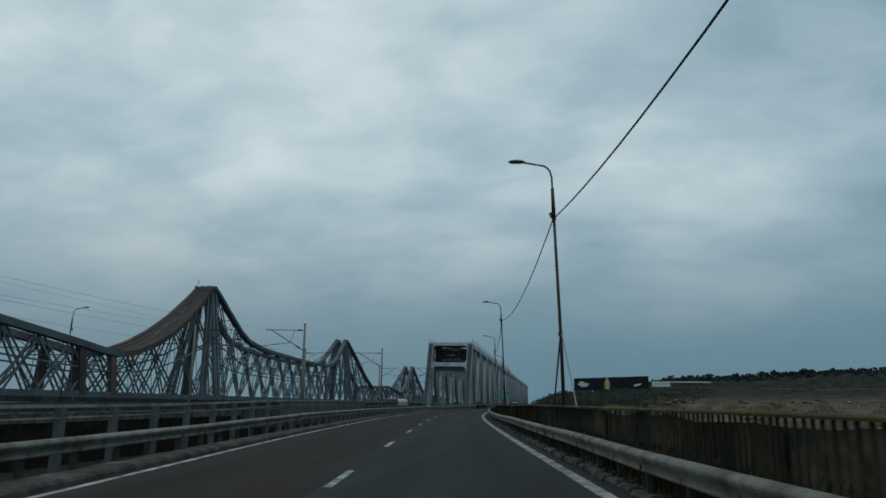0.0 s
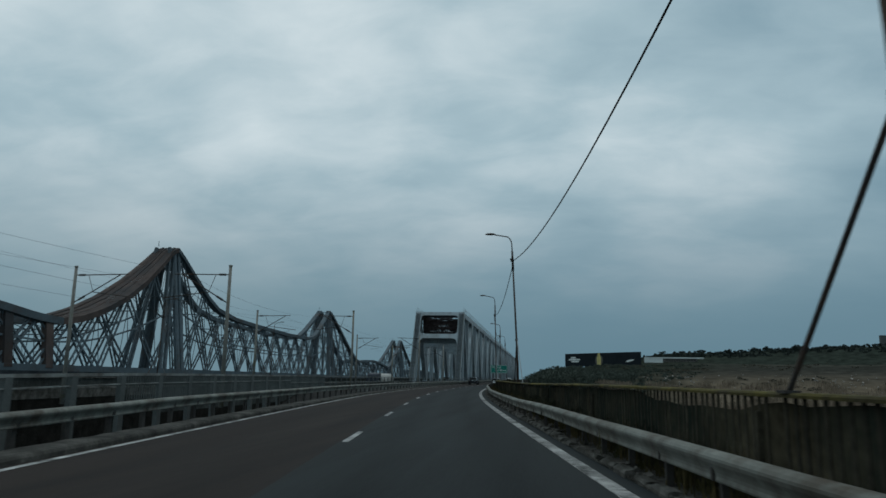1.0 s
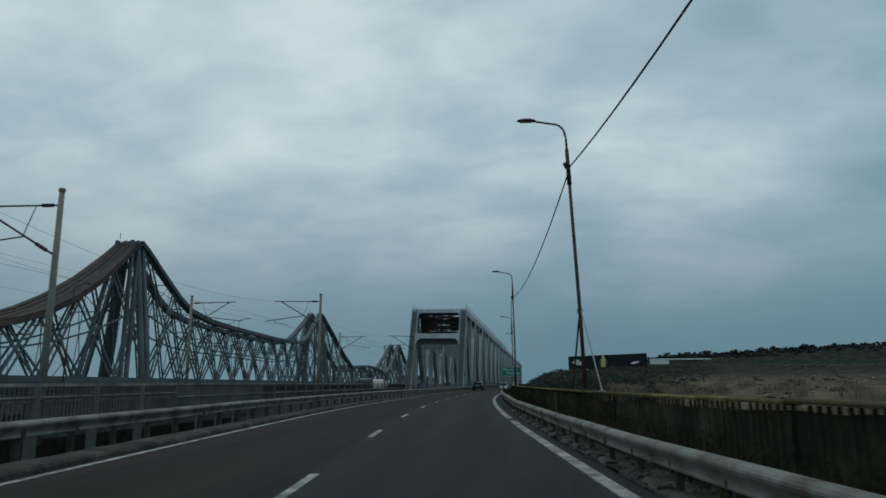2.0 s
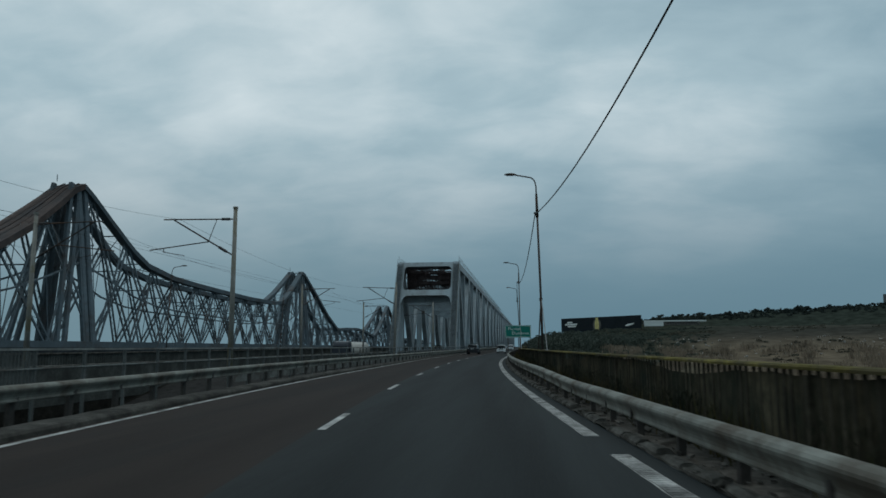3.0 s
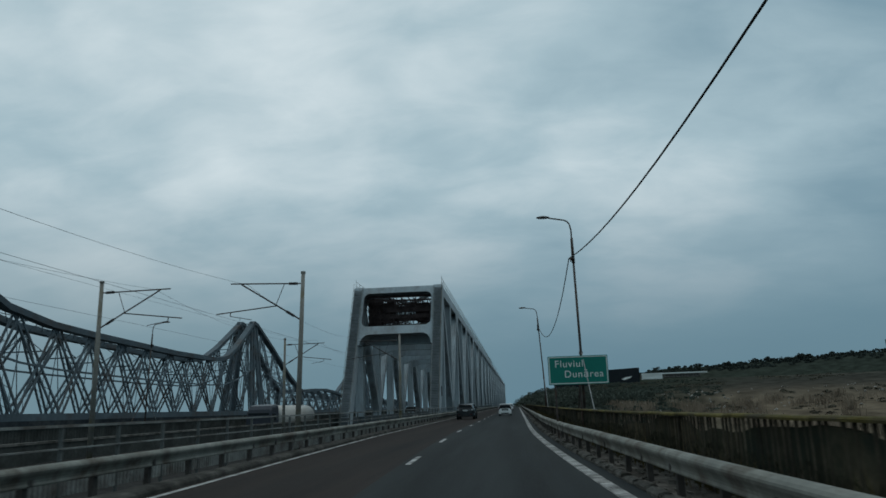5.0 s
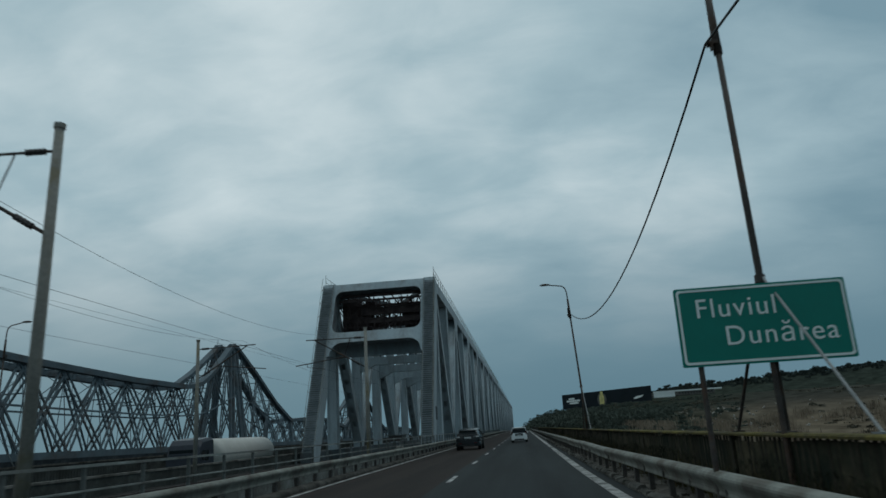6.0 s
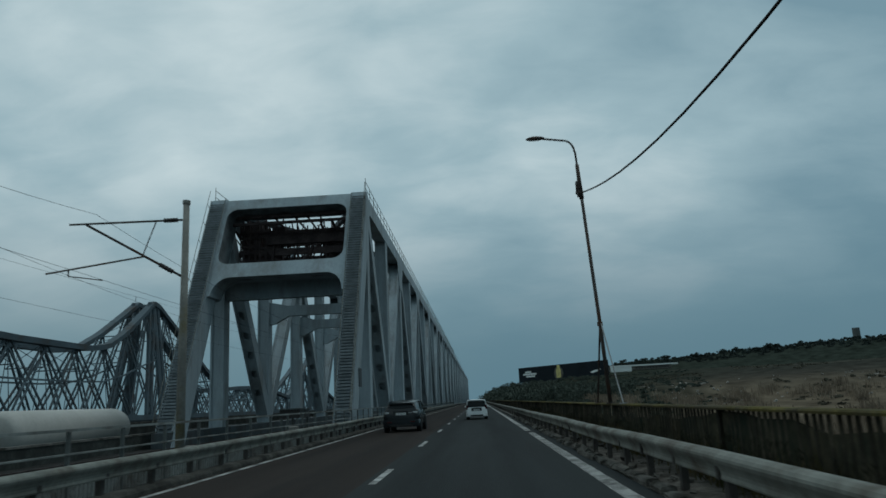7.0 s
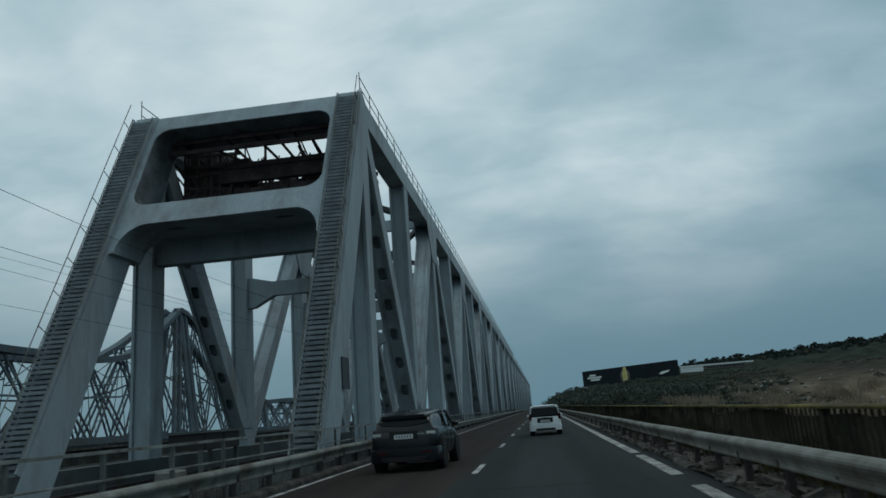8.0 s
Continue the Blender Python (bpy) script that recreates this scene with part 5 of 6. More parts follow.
# ---- direction sign ----
def direction_sign():
    ob = thing("direction_sign", (4.23, 122.4, 0.05))
    W, Hh = 2.42, 1.15
    up = Matrix.Translation((0, 0, 2.69)) @ Matrix.Rotation(radians(90), 4, "X")
    me = plate(rounded(-W / 2, -Hh / 2, W / 2, Hh / 2, 0.03), (), 0.03)
    me.materials.clear()
    me.materials.append(GREEN)
    board = link("board", me, ob, at=up)
    me = plate(rounded(-W / 2 + 0.03, -Hh / 2 + 0.03, W / 2 - 0.03, Hh / 2 - 0.03, 0.05), (rounded(-W / 2 + 0.065, -Hh / 2 + 0.065, W / 2 - 0.06, Hh / 2 - 0.06, 0.04),), 0.006)
    me.materials.clear()
    me.materials.append(WHITE)
    link("border", me, ob, "white border line", at=up @ Matrix.Translation((0, 0, 0.02)))
    for words, x, y in (("Fluviul", -0.36, 0.245), ("Dunărea", 0.22, -0.17)):
        link("lettering", text_mesh(words, 0.40, WHITE, 0.003, 1.12), ob, "white lettering reading " + words, at=up @ Matrix.Translation((x, y, 0.02)))
    for x in (-0.95, 0.05):
        bm = bmesh.new()
        tube(bm, ((x, 0.06, 0), (x, 0.06, 3.15)), 0.04, 8)
        part("leg", bm, POLE, ob)
    for z in (2.35, 3.0):
        bm = bmesh.new()
        box(bm, (0, 0.035, z), (W - 0.2, 0.03, 0.05))
        part("back_rail", bm, POLE, ob)
    tagged(ob, "green road sign reading Fluviul Dunărea on two posts", "road sign")


direction_sign()


# ---- billboard and low white building on the hill ----
def billboard():
    a, b = Vector((39.3, 815.7, 0)), Vector((107.6, 730.4, 0))
    d = (b - a).normalized()
    ob = thing("billboard", (a + b) / 2)
    ob.rotation_euler.z = math.atan2(d.y, d.x)
    W = (b - a).length
    bm = bmesh.new()
    box(bm, (0, 0, 21.9), (W, 1.2, 13.6))
    panel = part("panel", bm, BLACKP, ob)
    GOLD = mat("billboard_gold", (0.50, 0.44, 0.17), 0.6, vary=0.4, scale=0.4, fine=2, bump=0)
    GLOWG = mat("billboard_grey", (0.10, 0.10, 0.088), 0.6, vary=0.5, scale=0.15, fine=1, bump=0)
    bm = bmesh.new()
    me = plate([(5.6 * math.cos(t), 6.0 * math.sin(t)) for t in (2 * math.pi * k / 20 for k in range(20))], (), 0.1)
    me.materials.clear()
    me.materials.append(GLOWG)
    link("picture_halo", me, ob, "dim grey halo in the picture", at=Matrix.Translation((-2, -0.64, 21.0)) @ Matrix.Rotation(radians(90), 4, "X"))
    me = plate([(-2.6, -5.6), (2.6, -5.6), (2.9, 1.5), (1.7, 4.2), (1.6, 6.5), (-1.6, 6.5), (-1.7, 4.2), (-2.9, 1.5)], (), 0.12)
    me.materials.clear()
    me.materials.append(GOLD)
    link("picture_bottle", me, ob, "golden bottle shape in the picture", at=Matrix.Translation((-2, -0.72, 21.6)) @ Matrix.Rotation(radians(90), 4, "X"))
    for z, w, x in ((24.3, 9, -41), (22.3, 19, -39), (20.3, 12, -38.5)):
        bm = bmesh.new()
        for k in range(int(w / 2)):
            box(bm, (x - w / 2 + 2.0 * k + 1, -0.66, z), (1.75, 0.1, 1.5))
        part("text_bar", bm, WHITE, ob, "row of small pale bars in place of writing")
    bm = bmesh.new()
    me = plate([(-6, -1), (-2, 0.6), (6, 1.2), (4, -0.2), (-3, -1.6)], (), 0.1)
    me.materials.clear()
    me.materials.append(WHITE)
    link("picture_streak", me, ob, "pale streak in the picture", at=Matrix.Translation((41, -0.66, 20.5)) @ Matrix.Rotation(radians(90), 4, "X"))
    for k in range(12):
        x = -W / 2 + 4 + (W - 8) * k / 11
        bm = bmesh.new()
        beam(bm, (x, 1.2, -2), (x, 1.2, 28), 0.6, 0.6)
        part("leg", bm, POLE, ob)
        bm = bmesh.new()
        beam(bm, (x, 9, -2), (x, 1.4, 22), 0.4, 0.4)
        part("back_stay", bm, POLE, ob)
    tagged(ob, "very long dark billboard with a golden bottle picture on the hill", "billboard")


billboard()


def white_building():
    ob = thing("white_building", (142, 772, 13.5))
    ob.rotation_euler.z = radians(-8)
    bm = bmesh.new()
    box(bm, (0, 0, 8.6), (52, 14, 3.6))
    part("wall", bm, CONCRETE, ob, "dull grey wall")
    bm = bmesh.new()
    box(bm, (-16, 0, 8.6), (18, 14.6, 5.4))
    part("tall_block", bm, WHITE, ob)
    bm = bmesh.new()
    box(bm, (4, -0.2, 10.7), (56, 15, 1.1))
    part("roof", bm, WHITE, ob)
    for k in range(12):
        bm = bmesh.new()
        box(bm, (-3 + 2.4 * k, -7.1, 8.7), (1.5, 0.3, 1.4))
        w = part("window", bm, INSUL, ob)
    tagged(ob, "long low white building on the hillside", "building")


white_building()


def tower():
    ob = thing("water_tower", (425, 951, 30))
    bm = bmesh.new()
    tube(bm, ((0, 0, 0), (0, 0, 18)), (3.3, 3.1), 14)
    part("shaft", bm, FENCE, ob)
    bm = bmesh.new()
    tube(bm, ((0, 0, 18), (0, 0, 20), (0, 0, 30)), (3.1, 3.9, 3.9), 16)
    part("tank", bm, FENCE, ob)
    tagged(ob, "grey concrete tower far off on the hill", "tower")


tower()


def cabinet():
    ob = thing("trackside_cabinet", (-9.3, 168.8, -0.35))
    bm = bmesh.new()
    box(bm, (0, 0, 1.56), (1.0, 2.2, 0.44))
    part("case", bm, INSUL, ob, "black metal case")
    bm = bmesh.new()
    box(bm, (0, 0.3, 1.81), (1.2, 3.0, 0.05))
    part("roof", bm, FENCE, ob)
    for x in (-0.4, 0.4):
        for y in (-1.1, 1.1):
            bm = bmesh.new()
            box(bm, (x, y, 0.67), (0.1, 0.1, 1.38))
            part("leg", bm, FENCE, ob)
    for y in (-0.6, 0.6):
        bm = bmesh.new()
        box(bm, (0.505, y * 0.9, 1.56), (0.02, 1.0, 0.38))
        part("door", bm, INSUL, ob)
    tagged(ob, "black trackside cabinet on legs beside the railway", "cabinet")
    for k, (x, y, w, h) in enumerate(((-8.6, 165.6, 0.5, 1.05), (-9.0, 162.2, 0.5, 0.8), (-8.4, 159.0, 0.6, 0.7), (-8.6, 153.5, 0.5, 0.9), (-9.0, 146.0, 0.6, 0.75), (-8.8, 136.0, 0.5, 0.85))):
        bm = bmesh.new()
        box(bm, (x, y, -0.4 + h / 2), (w, w * 1.2, h))
        bmesh.ops.bevel(bm, geom=list(bm.edges), offset=0.04, segments=1, affect="EDGES")
        tagged(part("cable_pit_block", bm, CONCRETE), "low grey concrete block on the ballast", "concrete block", "concrete blocks beside the track")


cabinet()


# ---- vehicles ----
CARWHITE = mat("white_car_paint", (0.70, 0.72, 0.72), 0.28, vary=0.03, scale=1, fine=5, bump=0)
CARBLACK = mat("black_car_paint", (0.004, 0.0046, 0.0058), 0.22, vary=0.15, scale=2, fine=8, bump=0, spec=0.4)
PLASTIC = mat("black_plastic", (0.018, 0.018, 0.018), 0.6, vary=0.1, bump=0)
TYRE = mat("tyre_rubber", (0.014, 0.014, 0.014), 0.85, vary=0.2, bump=0)
RIM = mat("alloy_rim", (0.35, 0.36, 0.36), 0.35, 0.8, vary=0.1, bump=0)
REDLAMP = mat("tail_lamp_red", (0.045, 0.006, 0.006), 0.25, vary=0.1, bump=0)
CLEARLAMP = mat("clear_lamp", (0.45, 0.46, 0.46), 0.15, vary=0.15, bump=0)
CARGLASS = glass_mat("dark_car_glass", (0.012, 0.016, 0.018))
PLATE = mat("number_plate", (0.6, 0.62, 0.62), 0.5, vary=0.05, bump=0)


def loft(bm, stations):
    """stations: (y, [(half width, z), ...] from sill to top); mirrored and closed."""
    rows = []
    for y, sec in stations:
        ring = [Vector((w, y, z)) for w, z in sec] + [Vector((-w, y, z)) for w, z in sec[::-1]]
        rows.append(ring)
    sweep(bm, rows)


def rounded_shade(ob):
    """Smooth shading that keeps the sharp creases."""
    for p in ob.data.polygons:
        p.use_smooth = True
    ob.data.set_sharp_from_angle(angle=radians(38))
    return ob


def wheel(parent, x, y, r, w):
    s = 1 if x > 0 else -1
    t = bmesh.new()
    prof = ((-w / 2, r * 0.68), (-w / 2, r * 0.93), (-w * 0.36, r), (w * 0.36, r), (w / 2, r * 0.93), (w / 2, r * 0.68))
    n = 22
    rows = [[Vector((x + a, y + b * math.cos(2 * math.pi * k / n), r + b * math.sin(2 * math.pi * k / n))) for a, b in prof] for k in range(n + 1)]
    sweep(t, rows, closed=False)
    tyre = part("wheel", t, TYRE, parent, "black rubber tyre", smooth=True)
    b = bmesh.new()
    box(b, (x, y, r), (w * 0.5, 0.06, 0.06))
    for k in range(5):
        a = 2 * math.pi * k / 5
        beam(b, (x + s * w * 0.36, y, r), (x + s * w * 0.40, y + r * 0.66 * math.cos(a), r + r * 0.66 * math.sin(a)), 0.07, 0.03, (1, 0, 0))
    rows = [[Vector((x + s * w * q, y + c * r * math.cos(2 * math.pi * k / n), r + c * r * math.sin(2 * math.pi * k / n))) for q, c in ((0.42, 0.7), (0.42, 0.62), (0.1, 0.6))] for k in range(n + 1)]
    sweep(b, rows, closed=False)
    part("rim", b, RIM, tyre, "grey alloy rim")


def car(name, at, turn, paint, spec, label):
    """A car seen mostly from behind; y points ahead, the origin lies on the road under the tail."""
    ob = thing(name, at)
    ob.rotation_euler.z = turn
    L, W, belt, roof = spec["length"], spec["width"] / 2, spec["belt"], spec["roof"]
    g = spec["clear"]
    # lower body with wheel arches left to the dark liners
    st = []
    for u, w, zt in spec["body"]:
        hw = W * w
        st.append((u * L, [(hw * 0.80, g + 0.02), (hw * 0.95, g + 0.10), (hw * 0.985, g + 0.28), (hw, mix(g, zt, 0.55)), (hw * 0.985, mix(g, zt, 0.8)), (hw * 0.94, zt - 0.03), (hw * 0.88, zt)]))
    bm = bmesh.new()
    loft(bm, st)
    rounded_shade(part("body", bm, paint, ob))
    # glazing
    st = []
    for u, w, zt in spec["cabin"]:
        hw = W * w
        st.append((u * L, [(hw, belt - 0.06), (mix(hw, hw * 0.88, 0.5), mix(belt, zt, 0.5)), (hw * 0.86, max(zt - 0.05, belt - 0.05)), (hw * 0.8, max(zt - 0.02, belt - 0.05))]))
    bm = bmesh.new()
    loft(bm, st)
    rounded_shade(part("glazing", bm, CARGLASS, ob, "dark tinted glass"))
    # painted tailgate and quarter panels round the rear window
    if spec["tailgate"]:
        st = []
        for u, w, zt in spec["tailgate"]:
            hw = W * w
            st.append((u * L, [(hw, belt - 0.07), (mix(hw, hw * 0.88, 0.5), mix(belt, zt, 0.5)), (hw * 0.87, zt - 0.05), (hw * 0.79, zt - 0.01), (hw * 0.5, zt)]))
        bm = bmesh.new()
        loft(bm, st)
        rounded_shade(part("tailgate", bm, paint, ob))
    # roof skin
    st = []
    for u, w, zt in spec["roofline"]:
        hw = W * w
        st.append((u * L, [(hw * 0.90, zt - 0.055), (hw * 0.89, zt - 0.015), (hw * 0.80, zt + 0.012), (hw * 0.4, zt + 0.03)]))
    bm = bmesh.new()
    loft(bm, st)
    rounded_shade(part("roof", bm, paint, ob))
    # pillars
    for s in (-1, 1):
        for a, b, wd in spec["pillars"]:
            bm = bmesh.new()
            beam(bm, (s * W * a[0], a[1] * L, a[2]), (s * W * b[0], b[1] * L, b[2]), wd, 0.05, (1, 0, 0))
            part("pillar", bm, paint, ob)
    # bumper, plate, lamps
    bm = bmesh.new()
    st = [(y, [(W * w, g + 0.0), (W * w, g + 0.30), (W * w * 0.97, g + 0.36)]) for y, w in ((-0.10, 0.80), (-0.06, 0.93), (0.06, 0.99), (0.22, 1.005))]
    loft(bm, st)
    rounded_shade(part("rear_bumper", bm, spec["bumper"], ob))
    bm = bmesh.new()
    box(bm, (0, -0.105, g + 0.07), (W * 1.2, 0.03, 0.12))
    part("diffuser", bm, PLASTIC, ob)
    px, py, pz = spec["plate"]
    bm = bmesh.new()
    box(bm, (px, py, pz), (0.52, 0.02, 0.115))
    pl = part("number_plate", bm, PLATE, ob, "pale number plate")
    bm = bmesh.new()
    for k in range(6):
        box(bm, (px - 0.19 + 0.075 * k, py - 0.014, pz), (0.03, 0.008, 0.06))
    part("plate_bar", bm, PLASTIC, pl)
    for s in (-1, 1):
        for nm, c, sz, material in spec["lamps"]:
            bm = bmesh.new()
            box(bm, (s * c[0] * W, c[1], c[2]), sz)
            bmesh.ops.bevel(bm, geom=list(bm.edges), offset=0.025, segments=2, affect="EDGES")
            part(nm, bm, material, ob)
        for y in spec["axles"]:
            bm = bmesh.new()
            tube(bm, ((s * (W - 0.24), y, spec["wheel"] + 0.01), (s * (W + 0.004), y, spec["wheel"] + 0.01)), spec["wheel"] + 0.06, 20)
            part("wheel_arch", bm, TYRE, ob)
            wheel(ob, s * (W - 0.10), y, spec["wheel"], 0.22)
        bm = bmesh.new()
        bmesh.ops.create_uvsphere(bm, u_segments=10, v_segments=8, radius=1)
        for v in bm.verts:
            v.co = Vector((v.co.x * 0.10, v.co.y * 0.08, v.co.z * 0.075)) + Vector((s * (W + 0.07), spec["mirror"], belt + 0.06))
        mirror = part("door_mirror", bm, paint, ob, smooth=True)
        bm = bmesh.new()
        box(bm, (s * (W + 0.0), spec["mirror"] + 0.04, belt + 0.02), (0.14, 0.05, 0.04))
        part("mirror_stalk", bm, PLASTIC, mirror)
        for y in (0.42, 0.62):
            bm = bmesh.new()
            box(bm, (s * (W * 0.992), y * L * 0.93, belt - 0.12), (0.03, 0.19, 0.03))
            part("door_handle", bm, paint, ob)
        for y in (0.36, 0.56, 0.76):
            bm = bmesh.new()
            box(bm, (s * (W * 0.992), y * L * 0.93, mix(g, belt, 0.55)), (0.012, 0.012, belt - g - 0.35))
            part("door_gap", bm, PLASTIC, ob)
    for nm, c, sz, material in spec["extras"]:
        bm = bmesh.new()
        box(bm, c, sz)
        bmesh.ops.bevel(bm, geom=list(bm.edges), offset=min(sz) * 0.3, segments=2, affect="EDGES")
        part(nm, bm, material, ob)
    # tilted rear window
    a, b, w0, w1 = spec["rear_window"]
    bm = bmesh.new()
    n, e = 28, 2 / spec["window_round"]
    vs = []
    for k in range(n):
        c, q = math.cos(2 * math.pi * k / n), math.sin(2 * math.pi * k / n)
        h = 0.5 + 0.5 * math.copysign(abs(q) ** e, q)
        vs.append(bm.verts.new((math.copysign(abs(c) ** e, c) * mix(w0, w1, h), mix(a[0], b[0], h), mix(a[1], b[1], h))))
    f = bm.faces.new(vs)
    q = bmesh.ops.extrude_face_region(bm, geom=[f])
    for v in [e for e in q["geom"] if isinstance(e, bmesh.types.BMVert)]:
        v.co.y += 0.03
    bmesh.ops.recalc_face_normals(bm, faces=bm.faces)
    part("rear_window", bm, CARGLASS, ob, "dark rear window")
    tagged(ob, label, "car")
    return ob


def white_estate():
    s = dict(length=4.5, width=1.76, belt=1.02, roof=1.66, clear=0.27, wheel=0.31, axles=(0.72, 3.55), mirror=3.05, bumper=CARWHITE,
             body=((-0.01, 0.90, 0.95), (0.0, 0.95, 1.02), (0.04, 0.985, 1.05), (0.3, 1.0, 1.05), (0.66, 1.0, 1.02), (0.78, 0.98, 0.98), (0.93, 0.94, 0.86), (0.99, 0.86, 0.66), (1.0, 0.8, 0.55)),
             cabin=((0.012, 0.90, 1.5), (0.05, 0.91, 1.60), (0.3, 0.93, 1.63), (0.56, 0.93, 1.62), (0.62, 0.93, 1.57), (0.79, 0.92, 1.03)),
             roofline=((0.005, 0.90, 1.585), (0.05, 0.92, 1.635), (0.3, 0.94, 1.66), (0.56, 0.94, 1.645), (0.63, 0.92, 1.585)),
             pillars=(((0.93, 0.03, 0.98), (0.84, 0.035, 1.6), 0.22), ((0.95, 0.42, 1.0), (0.86, 0.42, 1.62), 0.1), ((0.93, 0.79, 1.0), (0.84, 0.62, 1.58), 0.08), ((0.95, 0.2, 1.0), (0.86, 0.2, 1.62), 0.12)),
             plate=(0, -0.075, 0.80),
             lamps=(("tail_lamp", (0.90, 0.01, 1.02), (0.17, 0.12, 0.36), REDLAMP), ("reflector", (0.82, -0.07, 0.44), (0.16, 0.03, 0.05), REDLAMP)),
             extras=(("plate_recess", (0, -0.052, 0.84), (0.86, 0.03, 0.26), PLASTIC), ("badge", (0, -0.05, 1.02), (0.12, 0.02, 0.06), RIM), ("roof_rail", (-0.64, 1.5, 1.70), (0.05, 2.2, 0.05), PLASTIC), ("roof_rail", (0.64, 1.5, 1.70), (0.05, 2.2, 0.05), PLASTIC), ("spoiler", (0, 0.0, 1.62), (1.3, 0.24, 0.05), CARWHITE), ("wiper", (0.1, -0.05, 1.16), (0.5, 0.02, 0.025), PLASTIC), ("tailgate_handle", (0, -0.06, 0.965), (0.5, 0.03, 0.04), PLASTIC)),
             rear_window=((-0.03, 1.10), (0.06, 1.55), 0.72, 0.66), window_round=6, tailgate=())
    ob = car("estate_car", on(187.2, -0.03, 0), 0, CARWHITE, s, "white estate car with roof rails driving in its lane")
    ob.scale = (0.92, 0.94, 0.89)
    return ob


def black_suv():
    s = dict(length=4.37, width=1.96, belt=1.10, roof=1.62, clear=0.27, wheel=0.36, axles=(0.78, 3.44), mirror=2.75, bumper=CARBLACK,
             body=((-0.016, 0.74, 0.93), (-0.012, 0.84, 1.0), (-0.003, 0.90, 1.06), (0.012, 0.945, 1.11), (0.035, 0.975, 1.14), (0.07, 0.99, 1.15), (0.2, 1.0, 1.15), (0.6, 0.99, 1.08), (0.74, 0.98, 1.03), (0.9, 0.95, 0.95), (0.985, 0.86, 0.78), (1.0, 0.8, 0.6)),
             cabin=((0.0, 0.86, 1.14), (0.03, 0.80, 1.40), (0.08, 0.81, 1.49), (0.3, 0.88, 1.58), (0.52, 0.9, 1.60), (0.6, 0.9, 1.55), (0.76, 0.9, 1.06)),
             roofline=((0.012, 0.70, 1.465), (0.03, 0.76, 1.49), (0.07, 0.81, 1.52), (0.3, 0.88, 1.60), (0.52, 0.90, 1.615), (0.61, 0.88, 1.555)),
             pillars=(((0.93, 0.4, 1.1), (0.8, 0.38, 1.58), 0.1), ((0.92, 0.76, 1.04), (0.8, 0.6, 1.55), 0.07)),
             plate=(0, -0.085, 0.93),
             lamps=(("tail_lamp", (0.76, -0.012, 0.99), (0.27, 0.12, 0.10), CLEARLAMP), ("fog_lamp", (0.62, -0.10, 0.52), (0.30, 0.03, 0.06), REDLAMP)),
             extras=(("plate_recess", (0, -0.062, 0.96), (0.80, 0.03, 0.22), PLASTIC), ("spoiler", (0, 0.10, 1.478), (1.18, 0.30, 0.035), CARBLACK), ("exhaust", (-0.55, -0.12, 0.36), (0.16, 0.1, 0.07), PLASTIC), ("exhaust", (0.55, -0.12, 0.36), (0.16, 0.1, 0.07), PLASTIC), ("roof_antenna", (0.1, 0.5, 1.60), (0.05, 0.16, 0.06), CARBLACK), ("badge", (0.48, -0.07, 0.98), (0.2, 0.015, 0.03), RIM), ("skid_plate", (0, -0.12, 0.34), (1.0, 0.04, 0.12), PLASTIC)),
             rear_window=((-0.022, 1.20), (0.092, 1.42), 0.74, 0.70), window_round=1.55,
             tailgate=((-0.003, 0.875, 1.155), (0.028, 0.83, 1.415), (0.05, 0.825, 1.465), (0.08, 0.83, 1.50), (0.2, 0.862, 1.55)))
    return car("suv", on(169.2, -3.9, 0), radians(-1), CARBLACK, s, "black compact sport utility car overtaking on asphalt")


white_estate()
black_suv()


def small_far_car(y, l):
    s = dict(length=4.2, width=1.75, belt=0.98, roof=1.5, clear=0.25, wheel=0.31, axles=(0.72, 3.3), mirror=2.8, bumper=CARWHITE,
             body=((-0.01, 0.9, 0.9), (0.0, 0.95, 0.98), (0.05, 0.99, 1.0), (0.6, 1.0, 1.0), (0.8, 0.97, 0.92), (1.0, 0.82, 0.55)),
             cabin=((0.02, 0.88, 1.3), (0.1, 0.9, 1.45), (0.5, 0.9, 1.47), (0.76, 0.9, 1.0)),
             roofline=((0.02, 0.86, 1.40), (0.12, 0.9, 1.48), (0.5, 0.9, 1.5), (0.58, 0.88, 1.45)),
             pillars=(((0.93, 0.03, 0.96), (0.82, 0.07, 1.42), 0.2), ((0.93, 0.76, 0.98), (0.82, 0.57, 1.45), 0.08)),
             plate=(0, -0.08, 0.7), lamps=(("tail_lamp", (0.88, 0.0, 0.9), (0.2, 0.12, 0.2), REDLAMP),),
             extras=(("badge", (0, -0.06, 0.9), (0.1, 0.02, 0.06), RIM),), rear_window=((-0.02, 1.02), (0.1, 1.38), 0.66, 0.6), window_round=6, tailgate=())
    return car("hatchback_car", on(y, l, 0), 0, CARWHITE, s, "white hatchback car far ahead on the bridge")


small_far_car(262, -0.3)


